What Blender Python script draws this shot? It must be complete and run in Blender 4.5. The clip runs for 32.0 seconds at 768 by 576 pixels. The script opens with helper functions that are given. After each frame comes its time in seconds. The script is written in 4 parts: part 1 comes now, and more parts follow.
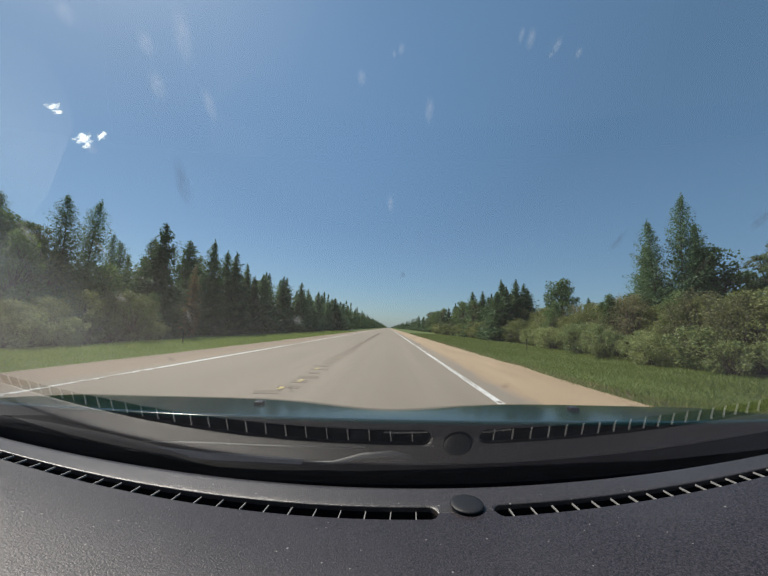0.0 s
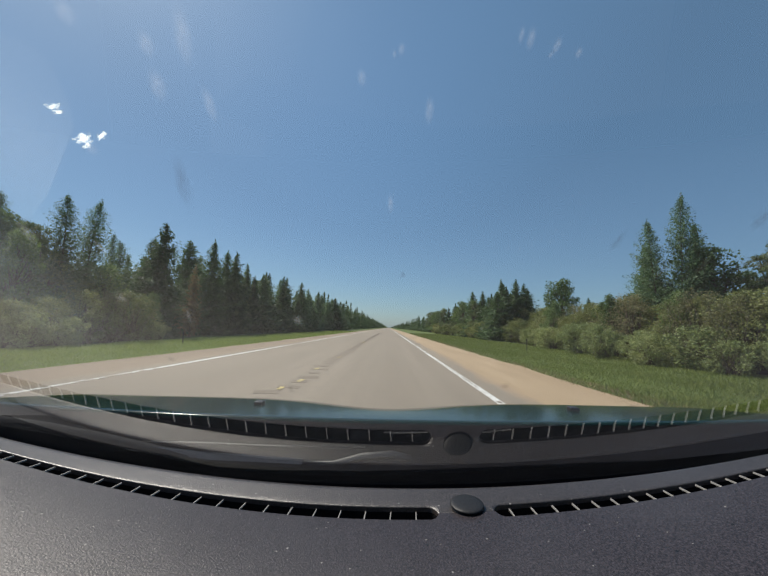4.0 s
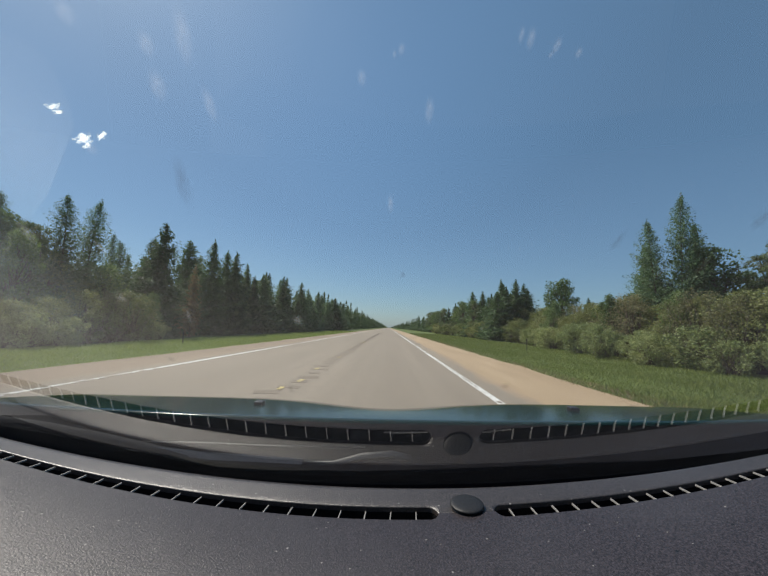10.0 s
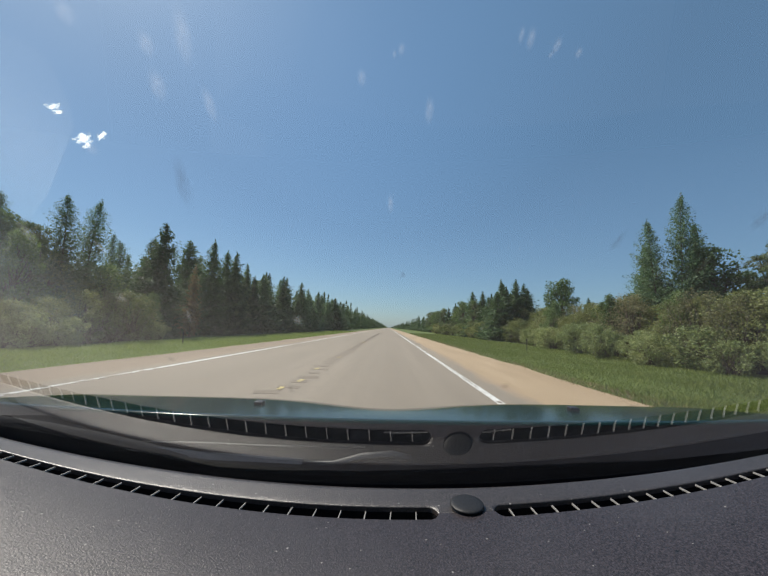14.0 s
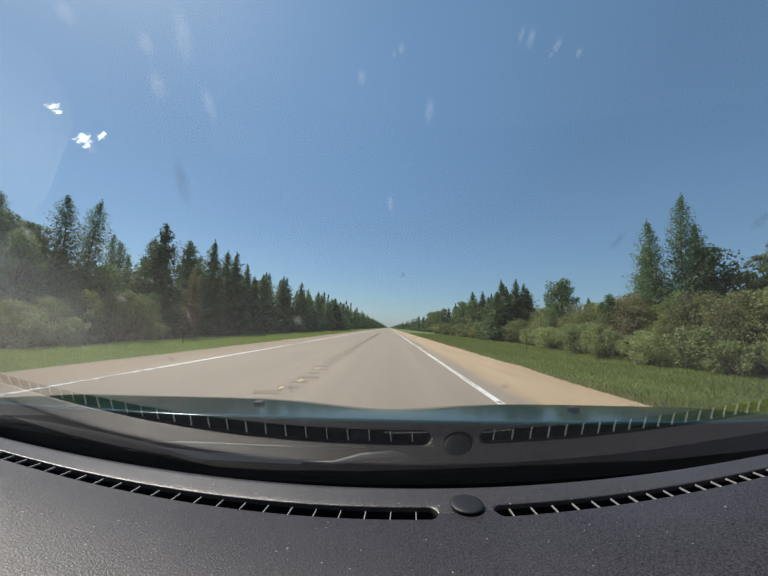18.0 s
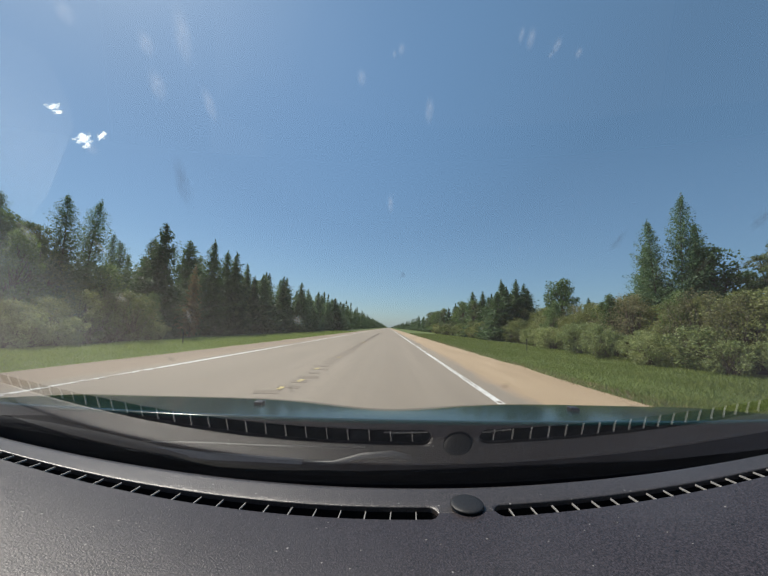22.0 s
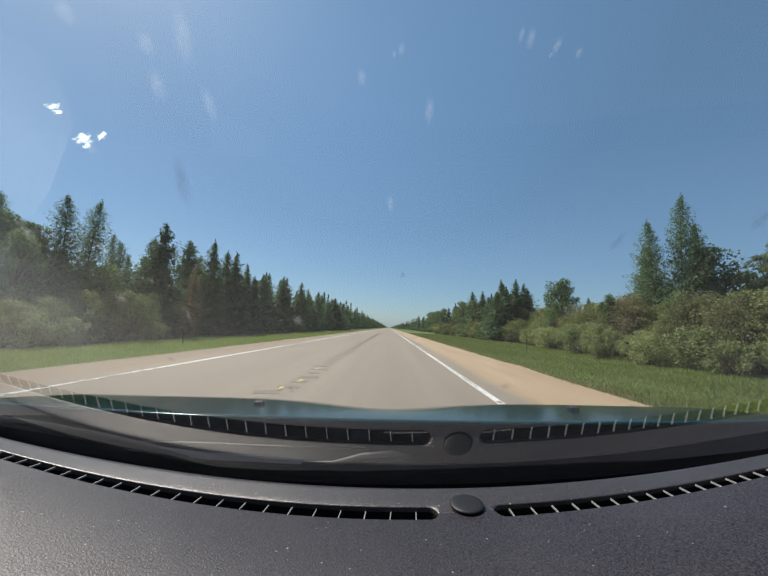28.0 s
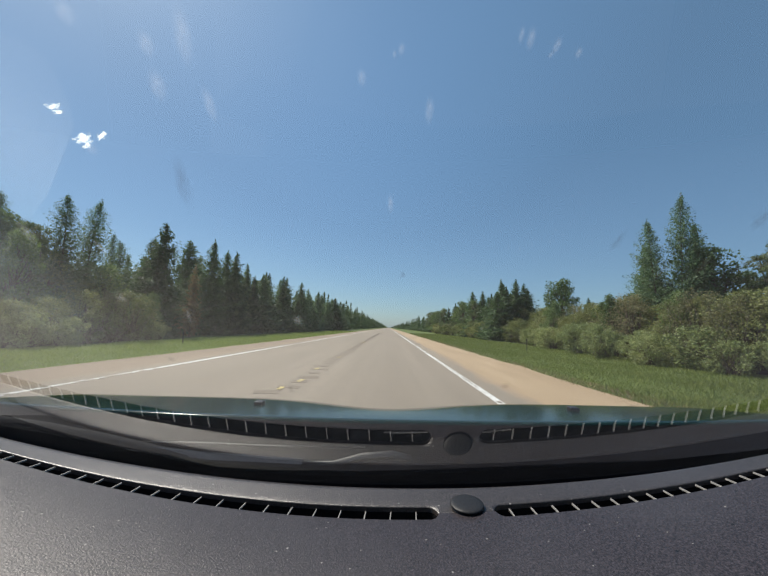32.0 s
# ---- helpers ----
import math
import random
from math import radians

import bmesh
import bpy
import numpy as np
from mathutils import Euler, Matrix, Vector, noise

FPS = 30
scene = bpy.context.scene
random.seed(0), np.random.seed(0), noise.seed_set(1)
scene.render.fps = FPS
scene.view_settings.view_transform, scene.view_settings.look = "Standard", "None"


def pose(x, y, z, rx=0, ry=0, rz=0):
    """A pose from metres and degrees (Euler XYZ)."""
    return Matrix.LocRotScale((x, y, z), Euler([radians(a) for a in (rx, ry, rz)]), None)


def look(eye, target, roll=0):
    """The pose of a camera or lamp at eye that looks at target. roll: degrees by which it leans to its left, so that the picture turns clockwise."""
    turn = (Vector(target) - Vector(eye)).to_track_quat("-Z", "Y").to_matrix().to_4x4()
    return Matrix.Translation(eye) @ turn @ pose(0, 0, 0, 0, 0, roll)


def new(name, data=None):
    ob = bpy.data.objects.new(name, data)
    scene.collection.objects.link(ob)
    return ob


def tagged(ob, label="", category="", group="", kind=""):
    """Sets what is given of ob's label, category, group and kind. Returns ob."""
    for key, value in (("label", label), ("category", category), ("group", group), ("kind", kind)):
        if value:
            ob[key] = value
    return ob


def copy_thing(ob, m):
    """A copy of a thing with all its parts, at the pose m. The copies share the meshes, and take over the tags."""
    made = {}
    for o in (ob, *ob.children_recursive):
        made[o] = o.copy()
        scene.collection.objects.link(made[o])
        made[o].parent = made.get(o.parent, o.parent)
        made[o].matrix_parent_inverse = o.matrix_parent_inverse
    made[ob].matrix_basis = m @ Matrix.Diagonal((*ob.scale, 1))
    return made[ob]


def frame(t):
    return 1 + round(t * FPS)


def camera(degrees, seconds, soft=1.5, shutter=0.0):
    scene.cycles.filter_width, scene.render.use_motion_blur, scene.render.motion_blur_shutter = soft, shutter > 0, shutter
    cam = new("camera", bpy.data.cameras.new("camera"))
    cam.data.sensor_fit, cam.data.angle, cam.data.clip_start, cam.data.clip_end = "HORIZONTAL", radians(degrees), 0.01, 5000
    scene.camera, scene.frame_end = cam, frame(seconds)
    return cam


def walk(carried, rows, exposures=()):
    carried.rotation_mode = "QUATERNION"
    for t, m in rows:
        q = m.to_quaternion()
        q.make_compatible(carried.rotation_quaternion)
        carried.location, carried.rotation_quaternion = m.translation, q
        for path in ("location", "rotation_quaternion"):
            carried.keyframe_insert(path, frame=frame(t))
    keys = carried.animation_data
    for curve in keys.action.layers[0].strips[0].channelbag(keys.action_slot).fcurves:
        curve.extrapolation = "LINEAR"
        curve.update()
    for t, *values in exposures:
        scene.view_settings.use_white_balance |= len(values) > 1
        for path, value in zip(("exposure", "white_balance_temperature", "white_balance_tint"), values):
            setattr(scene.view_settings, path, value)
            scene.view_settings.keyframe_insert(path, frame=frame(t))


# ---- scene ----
# ---- camera ----
cam = camera(100.0, 32.0, soft=1.5)
EYE = pose(0, 0, 1.2, 96.98, 0, 1.11) @ pose(0, 0, 0, 0, 0, 2.0)
walk(cam, [(t, EYE) for t in (0.0, 8.0, 16.0, 24.0, 32.0)], exposures=[(0.0, 0.10), (8.5, 0.14), (10.0, 0.11), (13.0, 0.23), (19.0, 0.24), (24.0, 0.2), (29.0, 0.31), (32.0, 0.30)])

# ---- light ----
SUN_AZ, SUN_EL = radians(-56), radians(52)   # from straight ahead, towards the left; height
world = bpy.data.worlds.new("sky")
scene.world = world
world.use_nodes = True
wn = world.node_tree.nodes
sky = wn.new("ShaderNodeTexSky")
sky.sky_type, sky.sun_disc = "NISHITA", False
sky.sun_elevation, sky.sun_rotation = SUN_EL, SUN_AZ
sky.air_density, sky.dust_density, sky.ozone_density = 1.0, 0.6, 1.5
tint = wn.new("ShaderNodeMix")
tint.data_type, tint.blend_type = "RGBA", "MULTIPLY"
tint.inputs[0].default_value, tint.inputs[7].default_value = 1.0, (0.885, 1.0, 1.11, 1)
world.node_tree.links.new(sky.outputs[0], tint.inputs[6])
haze = wn.new("ShaderNodeMix")   # a thin high veil evens out the blue
haze.data_type = "RGBA"
haze.inputs[0].default_value, haze.inputs[7].default_value = 0.42, (1.27, 2.55, 3.85, 1)
world.node_tree.links.new(tint.outputs[2], haze.inputs[6])
world.node_tree.links.new(haze.outputs[2], wn["Background"].inputs[0])
wn["Background"].inputs[1].default_value = 0.1055
sun = new("sun", bpy.data.lights.new("sun", "SUN"))
sun.data.energy, sun.data.angle, sun.data.color = 5.0, radians(0.53), (1.0, 0.93, 0.82)
to_sun = Vector((math.sin(SUN_AZ) * math.cos(SUN_EL), math.cos(SUN_AZ) * math.cos(SUN_EL), math.sin(SUN_EL)))
sun.matrix_world = look(to_sun * 60, (0, 0, 0))


# ---- materials ----
def nodes_of(name):
    m = bpy.data.materials.new(name)
    m.use_nodes = True
    return m, m.node_tree.nodes, m.node_tree.links


def add(ns, kind, **sets):
    n = ns.new("ShaderNode" + kind)
    for k, v in sets.items():
        n.inputs[k.replace("_", " ")].default_value = v
    return n


def mixed(ns, ln, fac, a, b):
    """A colour mix; a and b are colours or sockets."""
    n = ns.new("ShaderNodeMix")
    n.data_type = "RGBA"
    if isinstance(fac, (int, float)):
        n.inputs[0].default_value = fac
    else:
        ln.new(fac, n.inputs[0])
    for i, v in ((6, a), (7, b)):
        if isinstance(v, tuple):
            n.inputs[i].default_value = (*v, 1)
        else:
            ln.new(v, n.inputs[i])
    return n.outputs[2]


def spread(ns, ln, socket, lo, hi):
    n = ns.new("ShaderNodeMapRange")
    n.inputs[1].default_value, n.inputs[2].default_value = lo, hi
    ln.new(socket, n.inputs[0])
    return n.outputs[0]


def coords(ns, ln, stretch=(1, 1, 1)):
    c, m = ns.new("ShaderNodeTexCoord"), ns.new("ShaderNodeMapping")
    m.inputs["Scale"].default_value = stretch
    ln.new(c.outputs["Object"], m.inputs[0])
    return m.outputs[0]


def noise_of(ns, ln, at, scale, detail=4.0, rough=0.6):
    n = add(ns, "TexNoise", Scale=scale, Detail=detail, Roughness=rough)
    ln.new(at, n.inputs["Vector"])
    return n.outputs[0]


def surface(name, dark, light, scale, rough=0.8, fine=0.0, bump=0.0, metal=0.0, stretch=(1, 1, 1), third=None, coat=0.0, spec=0.5):
    """A principled surface that varies at two scales, with fine relief."""
    m, ns, ln = nodes_of(name)
    p = ns["Principled BSDF"]
    at = coords(ns, ln, stretch)
    big = spread(ns, ln, noise_of(ns, ln, at, scale), 0.3, 0.7)
    col = mixed(ns, ln, big, dark, light)
    if fine:
        small = noise_of(ns, ln, coords(ns, ln), fine, 3.0)
        col = mixed(ns, ln, spread(ns, ln, small, 0.35, 0.75), col, mixed(ns, ln, 0.5, col, third or light))
        if bump:
            b = add(ns, "Bump", Strength=bump, Distance=1.2 / fine)
            ln.new(small, b.inputs["Height"])
            ln.new(b.outputs[0], p.inputs["Normal"])
    ln.new(col, p.inputs["Base Color"])
    p.inputs["Roughness"].default_value, p.inputs["Metallic"].default_value = rough, metal
    p.inputs["Coat Weight"].default_value = coat
    p.inputs["Coat Roughness"].default_value = 0.06
    p.inputs["Specular IOR Level"].default_value = spec
    return m


def foliage(name, dark, light, dead=None, through_light=0.38, drift=0.035):
    """Leaves: colour varies leaf by leaf and tree by tree; light shines through them."""
    m, ns, ln = nodes_of(name)
    p, out = ns["Principled BSDF"], ns["Material Output"]
    island, ob = ns.new("ShaderNodeNewGeometry"), ns.new("ShaderNodeObjectInfo")
    col = mixed(ns, ln, island.outputs["Random Per Island"], dark, light)
    at = coords(ns, ln)
    clump = spread(ns, ln, noise_of(ns, ln, at, 0.9, 2.0), 0.35, 0.7)
    col = mixed(ns, ln, clump, col, mixed(ns, ln, 0.5, col, dead or light))
    hue = ns.new("ShaderNodeHueSaturation")
    hue.inputs["Saturation"].default_value = 0.9
    ln.new(col, hue.inputs["Color"])
    val = ns.new("ShaderNodeMath")
    val.operation = "MULTIPLY_ADD"
    ln.new(ob.outputs["Random"], val.inputs[0])
    val.inputs[1].default_value, val.inputs[2].default_value = 0.65, 0.7
    ln.new(val.outputs[0], hue.inputs["Value"])
    shift = ns.new("ShaderNodeMath")
    shift.operation = "MULTIPLY_ADD"
    ln.new(ob.outputs["Random"], shift.inputs[0])
    shift.inputs[1].default_value, shift.inputs[2].default_value = -drift, 0.5 + 0.5 * drift
    ln.new(shift.outputs[0], hue.inputs["Hue"])
    ln.new(hue.outputs[0], p.inputs["Base Color"])
    p.inputs["Roughness"].default_value = 0.6
    tr, mx = ns.new("ShaderNodeBsdfTranslucent"), ns.new("ShaderNodeMixShader")
    ln.new(hue.outputs[0], tr.inputs[0])
    mx.inputs[0].default_value = through_light
    ln.new(p.outputs[0], mx.inputs[1])
    ln.new(tr.outputs[0], mx.inputs[2])
    ln.new(mx.outputs[0], out.inputs[0])
    return m


def worn_paint(name, paint, under, wear, stretch):
    """Road paint worn through to the asphalt in flakes and cross bars."""
    m, ns, ln = nodes_of(name)
    p = ns["Principled BSDF"]
    at = coords(ns, ln, stretch)
    flakes = noise_of(ns, ln, at, 3.0, 8.0, 0.7)
    long_wear = noise_of(ns, ln, coords(ns, ln, (0.2, 0.12, 1)), 1.0, 3.0)
    both = ns.new("ShaderNodeMath")
    both.operation = "ADD"
    ln.new(flakes, both.inputs[0])
    ln.new(long_wear, both.inputs[1])
    gone = spread(ns, ln, both.outputs[0], wear, wear + 0.12)
    ln.new(mixed(ns, ln, gone, paint, under), p.inputs["Base Color"])
    p.inputs["Roughness"].default_value = 0.75
    return m


def glass_pane(name, ior, dust):
    """Clear glass: mirror by angle, with a thin film of dust that catches the sun."""
    m, ns, ln = nodes_of(name)
    ns.remove(ns["Principled BSDF"])
    tr, gl, fr = ns.new("ShaderNodeBsdfTransparent"), ns.new("ShaderNodeBsdfGlossy"), add(ns, "Fresnel", IOR=ior)
    gl.inputs["Roughness"].default_value = 0.0
    tr.inputs[0].default_value = (0.95, 0.985, 0.975, 1)
    a, b = ns.new("ShaderNodeMixShader"), ns.new("ShaderNodeMixShader")
    du = ns.new("ShaderNodeBsdfTranslucent")
    du.inputs[0].default_value = (0.9, 0.9, 0.92, 1)
    at = coords(ns, ln)
    n = noise_of(ns, ln, at, 7.0, 5.0)
    mul = ns.new("ShaderNodeMath")
    mul.operation = "MULTIPLY"
    mul.inputs[1].default_value = dust
    ln.new(n, mul.inputs[0])
    ln.new(mul.outputs[0], a.inputs[0])
    ln.new(tr.outputs[0], a.inputs[1])
    ln.new(du.outputs[0], a.inputs[2])
    tilt = ns.new("ShaderNodeLayerWeight")   # square on, the coated glass mirrors less
    tilt.inputs["Blend"].default_value = 0.5
    square = ns.new("ShaderNodeMapRange")
    for i, v in ((1, 0.02), (2, 0.20), (3, 0.35), (4, 1.0)):
        square.inputs[i].default_value = v
    ln.new(tilt.outputs["Facing"], square.inputs[0])
    gloss = ns.new("ShaderNodeMath")
    gloss.operation = "MULTIPLY"
    ln.new(fr.outputs[0], gloss.inputs[0])
    ln.new(square.outputs[0], gloss.inputs[1])
    ln.new(gloss.outputs[0], b.inputs[0])
    ln.new(a.outputs[0], b.inputs[1])
    ln.new(gl.outputs[0], b.inputs[2])
    ln.new(b.outputs[0], ns["Material Output"].inputs[0])
    return m


def blotch(name, colour, strength, rim=0.0, speckle=2.2):
    """Residue, and also painted glare, that thins out towards its edge, down to rim."""
    m, ns, ln = nodes_of(name)
    ns.remove(ns["Principled BSDF"])
    tc, le = ns.new("ShaderNodeTexCoord"), ns.new("ShaderNodeVectorMath")
    le.operation = "LENGTH"
    ln.new(tc.outputs["Object"], le.inputs[0])
    fade = ns.new("ShaderNodeMapRange")
    fade.interpolation_type = "SMOOTHSTEP"
    for i, v in ((1, 0.1), (2, 1.0), (3, strength), (4, rim)):
        fade.inputs[i].default_value = v
    ln.new(le.outputs["Value"], fade.inputs[0])
    grain = noise_of(ns, ln, tc.outputs["Object"], speckle, 4.0)
    mul = ns.new("ShaderNodeMath")
    mul.operation = "MULTIPLY"
    ln.new(fade.outputs[0], mul.inputs[0])
    ln.new(spread(ns, ln, grain, 0.2, 0.7), mul.inputs[1])
    tr, di, tl, body, mx = (ns.new("ShaderNode" + k) for k in ("BsdfTransparent", "BsdfDiffuse", "BsdfTranslucent", "MixShader", "MixShader"))
    di.inputs[0].default_value = tl.inputs[0].default_value = (*colour, 1)
    body.inputs[0].default_value = 0.7
    ln.new(di.outputs[0], body.inputs[1])
    ln.new(tl.outputs[0], body.inputs[2])
    ln.new(mul.outputs[0], mx.inputs[0])
    ln.new(tr.outputs[0], mx.inputs[1])
    ln.new(body.outputs[0], mx.inputs[2])
    ln.new(mx.outputs[0], ns["Material Output"].inputs[0])
    return m


ASPHALT_DARK, ASPHALT_LIGHT = (0.272, 0.220, 0.166), (0.350, 0.284, 0.218)
asphalt = surface("asphalt", ASPHALT_DARK, ASPHALT_LIGHT, 0.35, 0.9, 55.0, 0.35, stretch=(1.0, 0.12, 1.0), third=(0.16, 0.14, 0.12))
ns, ln = asphalt.node_tree.nodes, asphalt.node_tree.links   # sand blown over the asphalt's two edges
base = ns["Principled BSDF"].inputs["Base Color"]
streaks = spread(ns, ln, noise_of(ns, ln, coords(ns, ln, (1.7, 0.012, 1.0)), 1.0, 4.0), 0.42, 0.66)   # long rubbed tracks
ln.new(mixed(ns, ln, streaks, base.links[0].from_socket, mixed(ns, ln, 0.22, base.links[0].from_socket, (0.44, 0.37, 0.29))), base)
patches = spread(ns, ln, noise_of(ns, ln, coords(ns, ln, (1.0, 0.5, 1.0)), 7.0, 6.0, 0.7), 0.52, 0.78)   # stains and coarse stones
ln.new(mixed(ns, ln, patches, base.links[0].from_socket, mixed(ns, ln, 0.45, base.links[0].from_socket, (0.17, 0.14, 0.11))), base)
ends = ns.new("ShaderNodeSeparateXYZ")
ln.new(coords(ns, ln), ends.inputs[0])
drift = spread(ns, ln, noise_of(ns, ln, coords(ns, ln, (1.0, 0.3, 1.0)), 2.2, 6.0, 0.65), 0.32, 0.68)
for lo, hi, tone in ((2.1, 2.75, (0.40, 0.285, 0.185)), (-5.85, -6.35, (0.34, 0.265, 0.19))):
    near = spread(ns, ln, ends.outputs[0], lo, hi)
    over = ns.new("ShaderNodeMath")
    over.operation = "MULTIPLY_ADD"
    ln.new(drift, over.inputs[0])
    over.inputs[1].default_value = 0.7
    ln.new(near, over.inputs[2])
    ln.new(mixed(ns, ln, spread(ns, ln, over.outputs[0], 0.62, 1.25), base.links[0].from_socket, tone), base)
sand_left = surface("pale_gravel", (0.245, 0.178, 0.124), (0.325, 0.240, 0.172), 0.5, 0.95, 26.0, 0.3, stretch=(1, 0.25, 1), third=(0.4, 0.33, 0.25))
sand = surface("sandy_gravel", (0.330, 0.226, 0.130), (0.490, 0.352, 0.218), 1.1, 0.95, 26.0, 0.6, stretch=(1, 0.12, 1), third=(0.58, 0.45, 0.31))
soil = surface("verge_soil", (0.085, 0.125, 0.018), (0.115, 0.160, 0.026), 0.25, 0.95, 9.0, 0.5, third=(0.12, 0.12, 0.04))
white_paint = worn_paint("worn_white_paint", (0.78, 0.76, 0.72), ASPHALT_DARK, 1.02, (3.0, 2.2, 1))
yellow_paint = worn_paint("worn_yellow_paint", (0.66, 0.52, 0.2), ASPHALT_DARK, 0.97, (4, 4, 1))
groove_dark = surface("worn_groove_asphalt", (0.215, 0.174, 0.134), (0.285, 0.230, 0.178), 2.0, 0.95, 30.0, 0.4)
bark = surface("grey_bark", (0.07, 0.05, 0.035), (0.16, 0.12, 0.09), 4.0, 0.95, 30.0, 0.6, stretch=(1, 1, 0.2))
needles_dark = foliage("dark_spruce_needles", (0.046, 0.109, 0.034), (0.128, 0.227, 0.068), (0.154, 0.181, 0.074))
needles_soft = foliage("blue_green_larch_needles", (0.085, 0.172, 0.064), (0.205, 0.320, 0.122), (0.225, 0.305, 0.140))
needles_pine = foliage("pine_needles", (0.064, 0.131, 0.041), (0.165, 0.250, 0.077), (0.255, 0.196, 0.084))
needles_brown = foliage("browned_needles", (0.197, 0.137, 0.051), (0.348, 0.231, 0.085), (0.131, 0.168, 0.051))
leaves_green = foliage("broad_leaves", (0.076, 0.146, 0.029), (0.195, 0.291, 0.069), (0.216, 0.274, 0.078), 0.42)
leaves_bush = foliage("bush_leaves", (0.100, 0.140, 0.028), (0.300, 0.335, 0.085), (0.310, 0.285, 0.105), 0.44)
leaves_dry = foliage("dry_bush_leaves", (0.130, 0.138, 0.050), (0.300, 0.285, 0.110), (0.340, 0.270, 0.140), 0.4)
leaves_pale = foliage("pale_bush_leaves", (0.140, 0.195, 0.045), (0.390, 0.440, 0.150), (0.400, 0.410, 0.170), 0.42)
blades = foliage("grass_blades", (0.220, 0.290, 0.036), (0.300, 0.372, 0.056), (0.360, 0.372, 0.080), 0.30, 0.0)
straw = foliage("dry_straw", (0.24, 0.16, 0.07), (0.42, 0.32, 0.16), (0.2, 0.2, 0.06), 0.3)


def grained_plastic(name, low=(0.0095, 0.0073, 0.0085), high=(0.059, 0.0485, 0.0565), rough=0.43, spec=0.46):
    """Dashboard skin: leathery grain, paler rubbed tops, sparse specks of dust."""
    m, ns, ln = nodes_of(name)
    p = ns["Principled BSDF"]
    at = coords(ns, ln)
    grain = noise_of(ns, ln, at, 500.0, 3.0, 0.7)
    worn = noise_of(ns, ln, at, 5.0, 4.0)
    col = mixed(ns, ln, spread(ns, ln, grain, 0.42, 0.70), low, high)
    col = mixed(ns, ln, spread(ns, ln, worn, 0.45, 0.8), col, mixed(ns, ln, 0.25, col, (0.07, 0.067, 0.072)))
    speck = ns.new("ShaderNodeTexVoronoi")
    speck.inputs["Scale"].default_value = 78.0
    ln.new(at, speck.inputs["Vector"])
    size = noise_of(ns, ln, at, 30.0, 1.0)
    less = ns.new("ShaderNodeMath")
    less.operation = "MULTIPLY_ADD"
    ln.new(size, less.inputs[0])
    less.inputs[1].default_value, less.inputs[2].default_value = 0.24, -0.06
    test = ns.new("ShaderNodeMath")
    test.operation = "LESS_THAN"
    ln.new(speck.outputs["Distance"], test.inputs[0])
    ln.new(less.outputs[0], test.inputs[1])
    col = mixed(ns, ln, test.outputs[0], col, (0.22, 0.21, 0.2))
    crumb = ns.new("ShaderNodeTexVoronoi")   # dark crumbs
    crumb.inputs["Scale"].default_value = 62.0
    ln.new(coords(ns, ln, (1.0, 0.8, 1.3)), crumb.inputs["Vector"])
    dark = ns.new("ShaderNodeMath")
    dark.operation = "LESS_THAN"
    ln.new(crumb.outputs["Distance"], dark.inputs[0])
    ln.new(less.outputs[0], dark.inputs[1])
    col = mixed(ns, ln, dark.outputs[0], col, (0.002, 0.002, 0.002))
    ln.new(col, p.inputs["Base Color"])
    p.inputs["Roughness"].default_value = rough
    p.inputs["Specular IOR Level"].default_value = spec
    b = add(ns, "Bump", Strength=0.75, Distance=0.0007)
    ln.new(grain, b.inputs["Height"])
    ln.new(b.outputs[0], p.inputs["Normal"])
    return m


dash_plastic = grained_plastic("grained_dark_grey_plastic")
# pale colour stands in for the bright reflection at the glass's left end
pale_lip_plastic = grained_plastic("dust_covered_plastic", (0.06, 0.056, 0.056), (0.30, 0.285, 0.28), 0.5, 0.5)
strip_plastic = grained_plastic("dusty_dark_grey_plastic", (0.014, 0.0115, 0.011), (0.080, 0.066, 0.062), 0.36, 0.7)
smooth_plastic = surface("smooth_black_plastic", (0.016, 0.016, 0.018), (0.022, 0.022, 0.024), 30.0, 0.42, 300.0, 0.15)
black_rubber = surface("black_rubber", (0.004, 0.004, 0.006), (0.007, 0.007, 0.0105), 20.0, 0.75, 200.0, 0.2, spec=0.25)
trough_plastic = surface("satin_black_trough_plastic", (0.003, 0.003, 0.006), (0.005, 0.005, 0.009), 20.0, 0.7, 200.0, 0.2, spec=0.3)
wiper_rubber = surface("weathered_black_rubber", (0.009, 0.009, 0.012), (0.014, 0.014, 0.018), 20.0, 0.85, 200.0, 0.2, spec=0.25)
# lighter blue-grey stands in for the sheen along the wiper
sheen_grey = surface("dull_grey_wiper_plastic", (0.034, 0.038, 0.052), (0.052, 0.057, 0.076), 30.0, 0.45, 200.0, 0.15)
cap_plastic = surface("dull_black_cap_plastic", (0.009, 0.009, 0.010), (0.013, 0.013, 0.014), 30.0, 0.5, 300.0, 0.15, spec=0.35)
slot_black = surface("black_slot_plastic", (0.003, 0.003, 0.0035), (0.005, 0.005, 0.006), 20.0, 0.75, 200.0, 0.2, spec=0.2)
fin_grey = surface("grey_fin_plastic", (0.24, 0.232, 0.22), (0.31, 0.30, 0.285), 30.0, 0.5, 200.0, 0.1)
car_paint = surface("dark_teal_car_paint", (0.008, 0.028, 0.027), (0.011, 0.034, 0.032), 3.0, 0.14, 900.0, 0.02, metal=0.0, coat=0.0, spec=0.28)
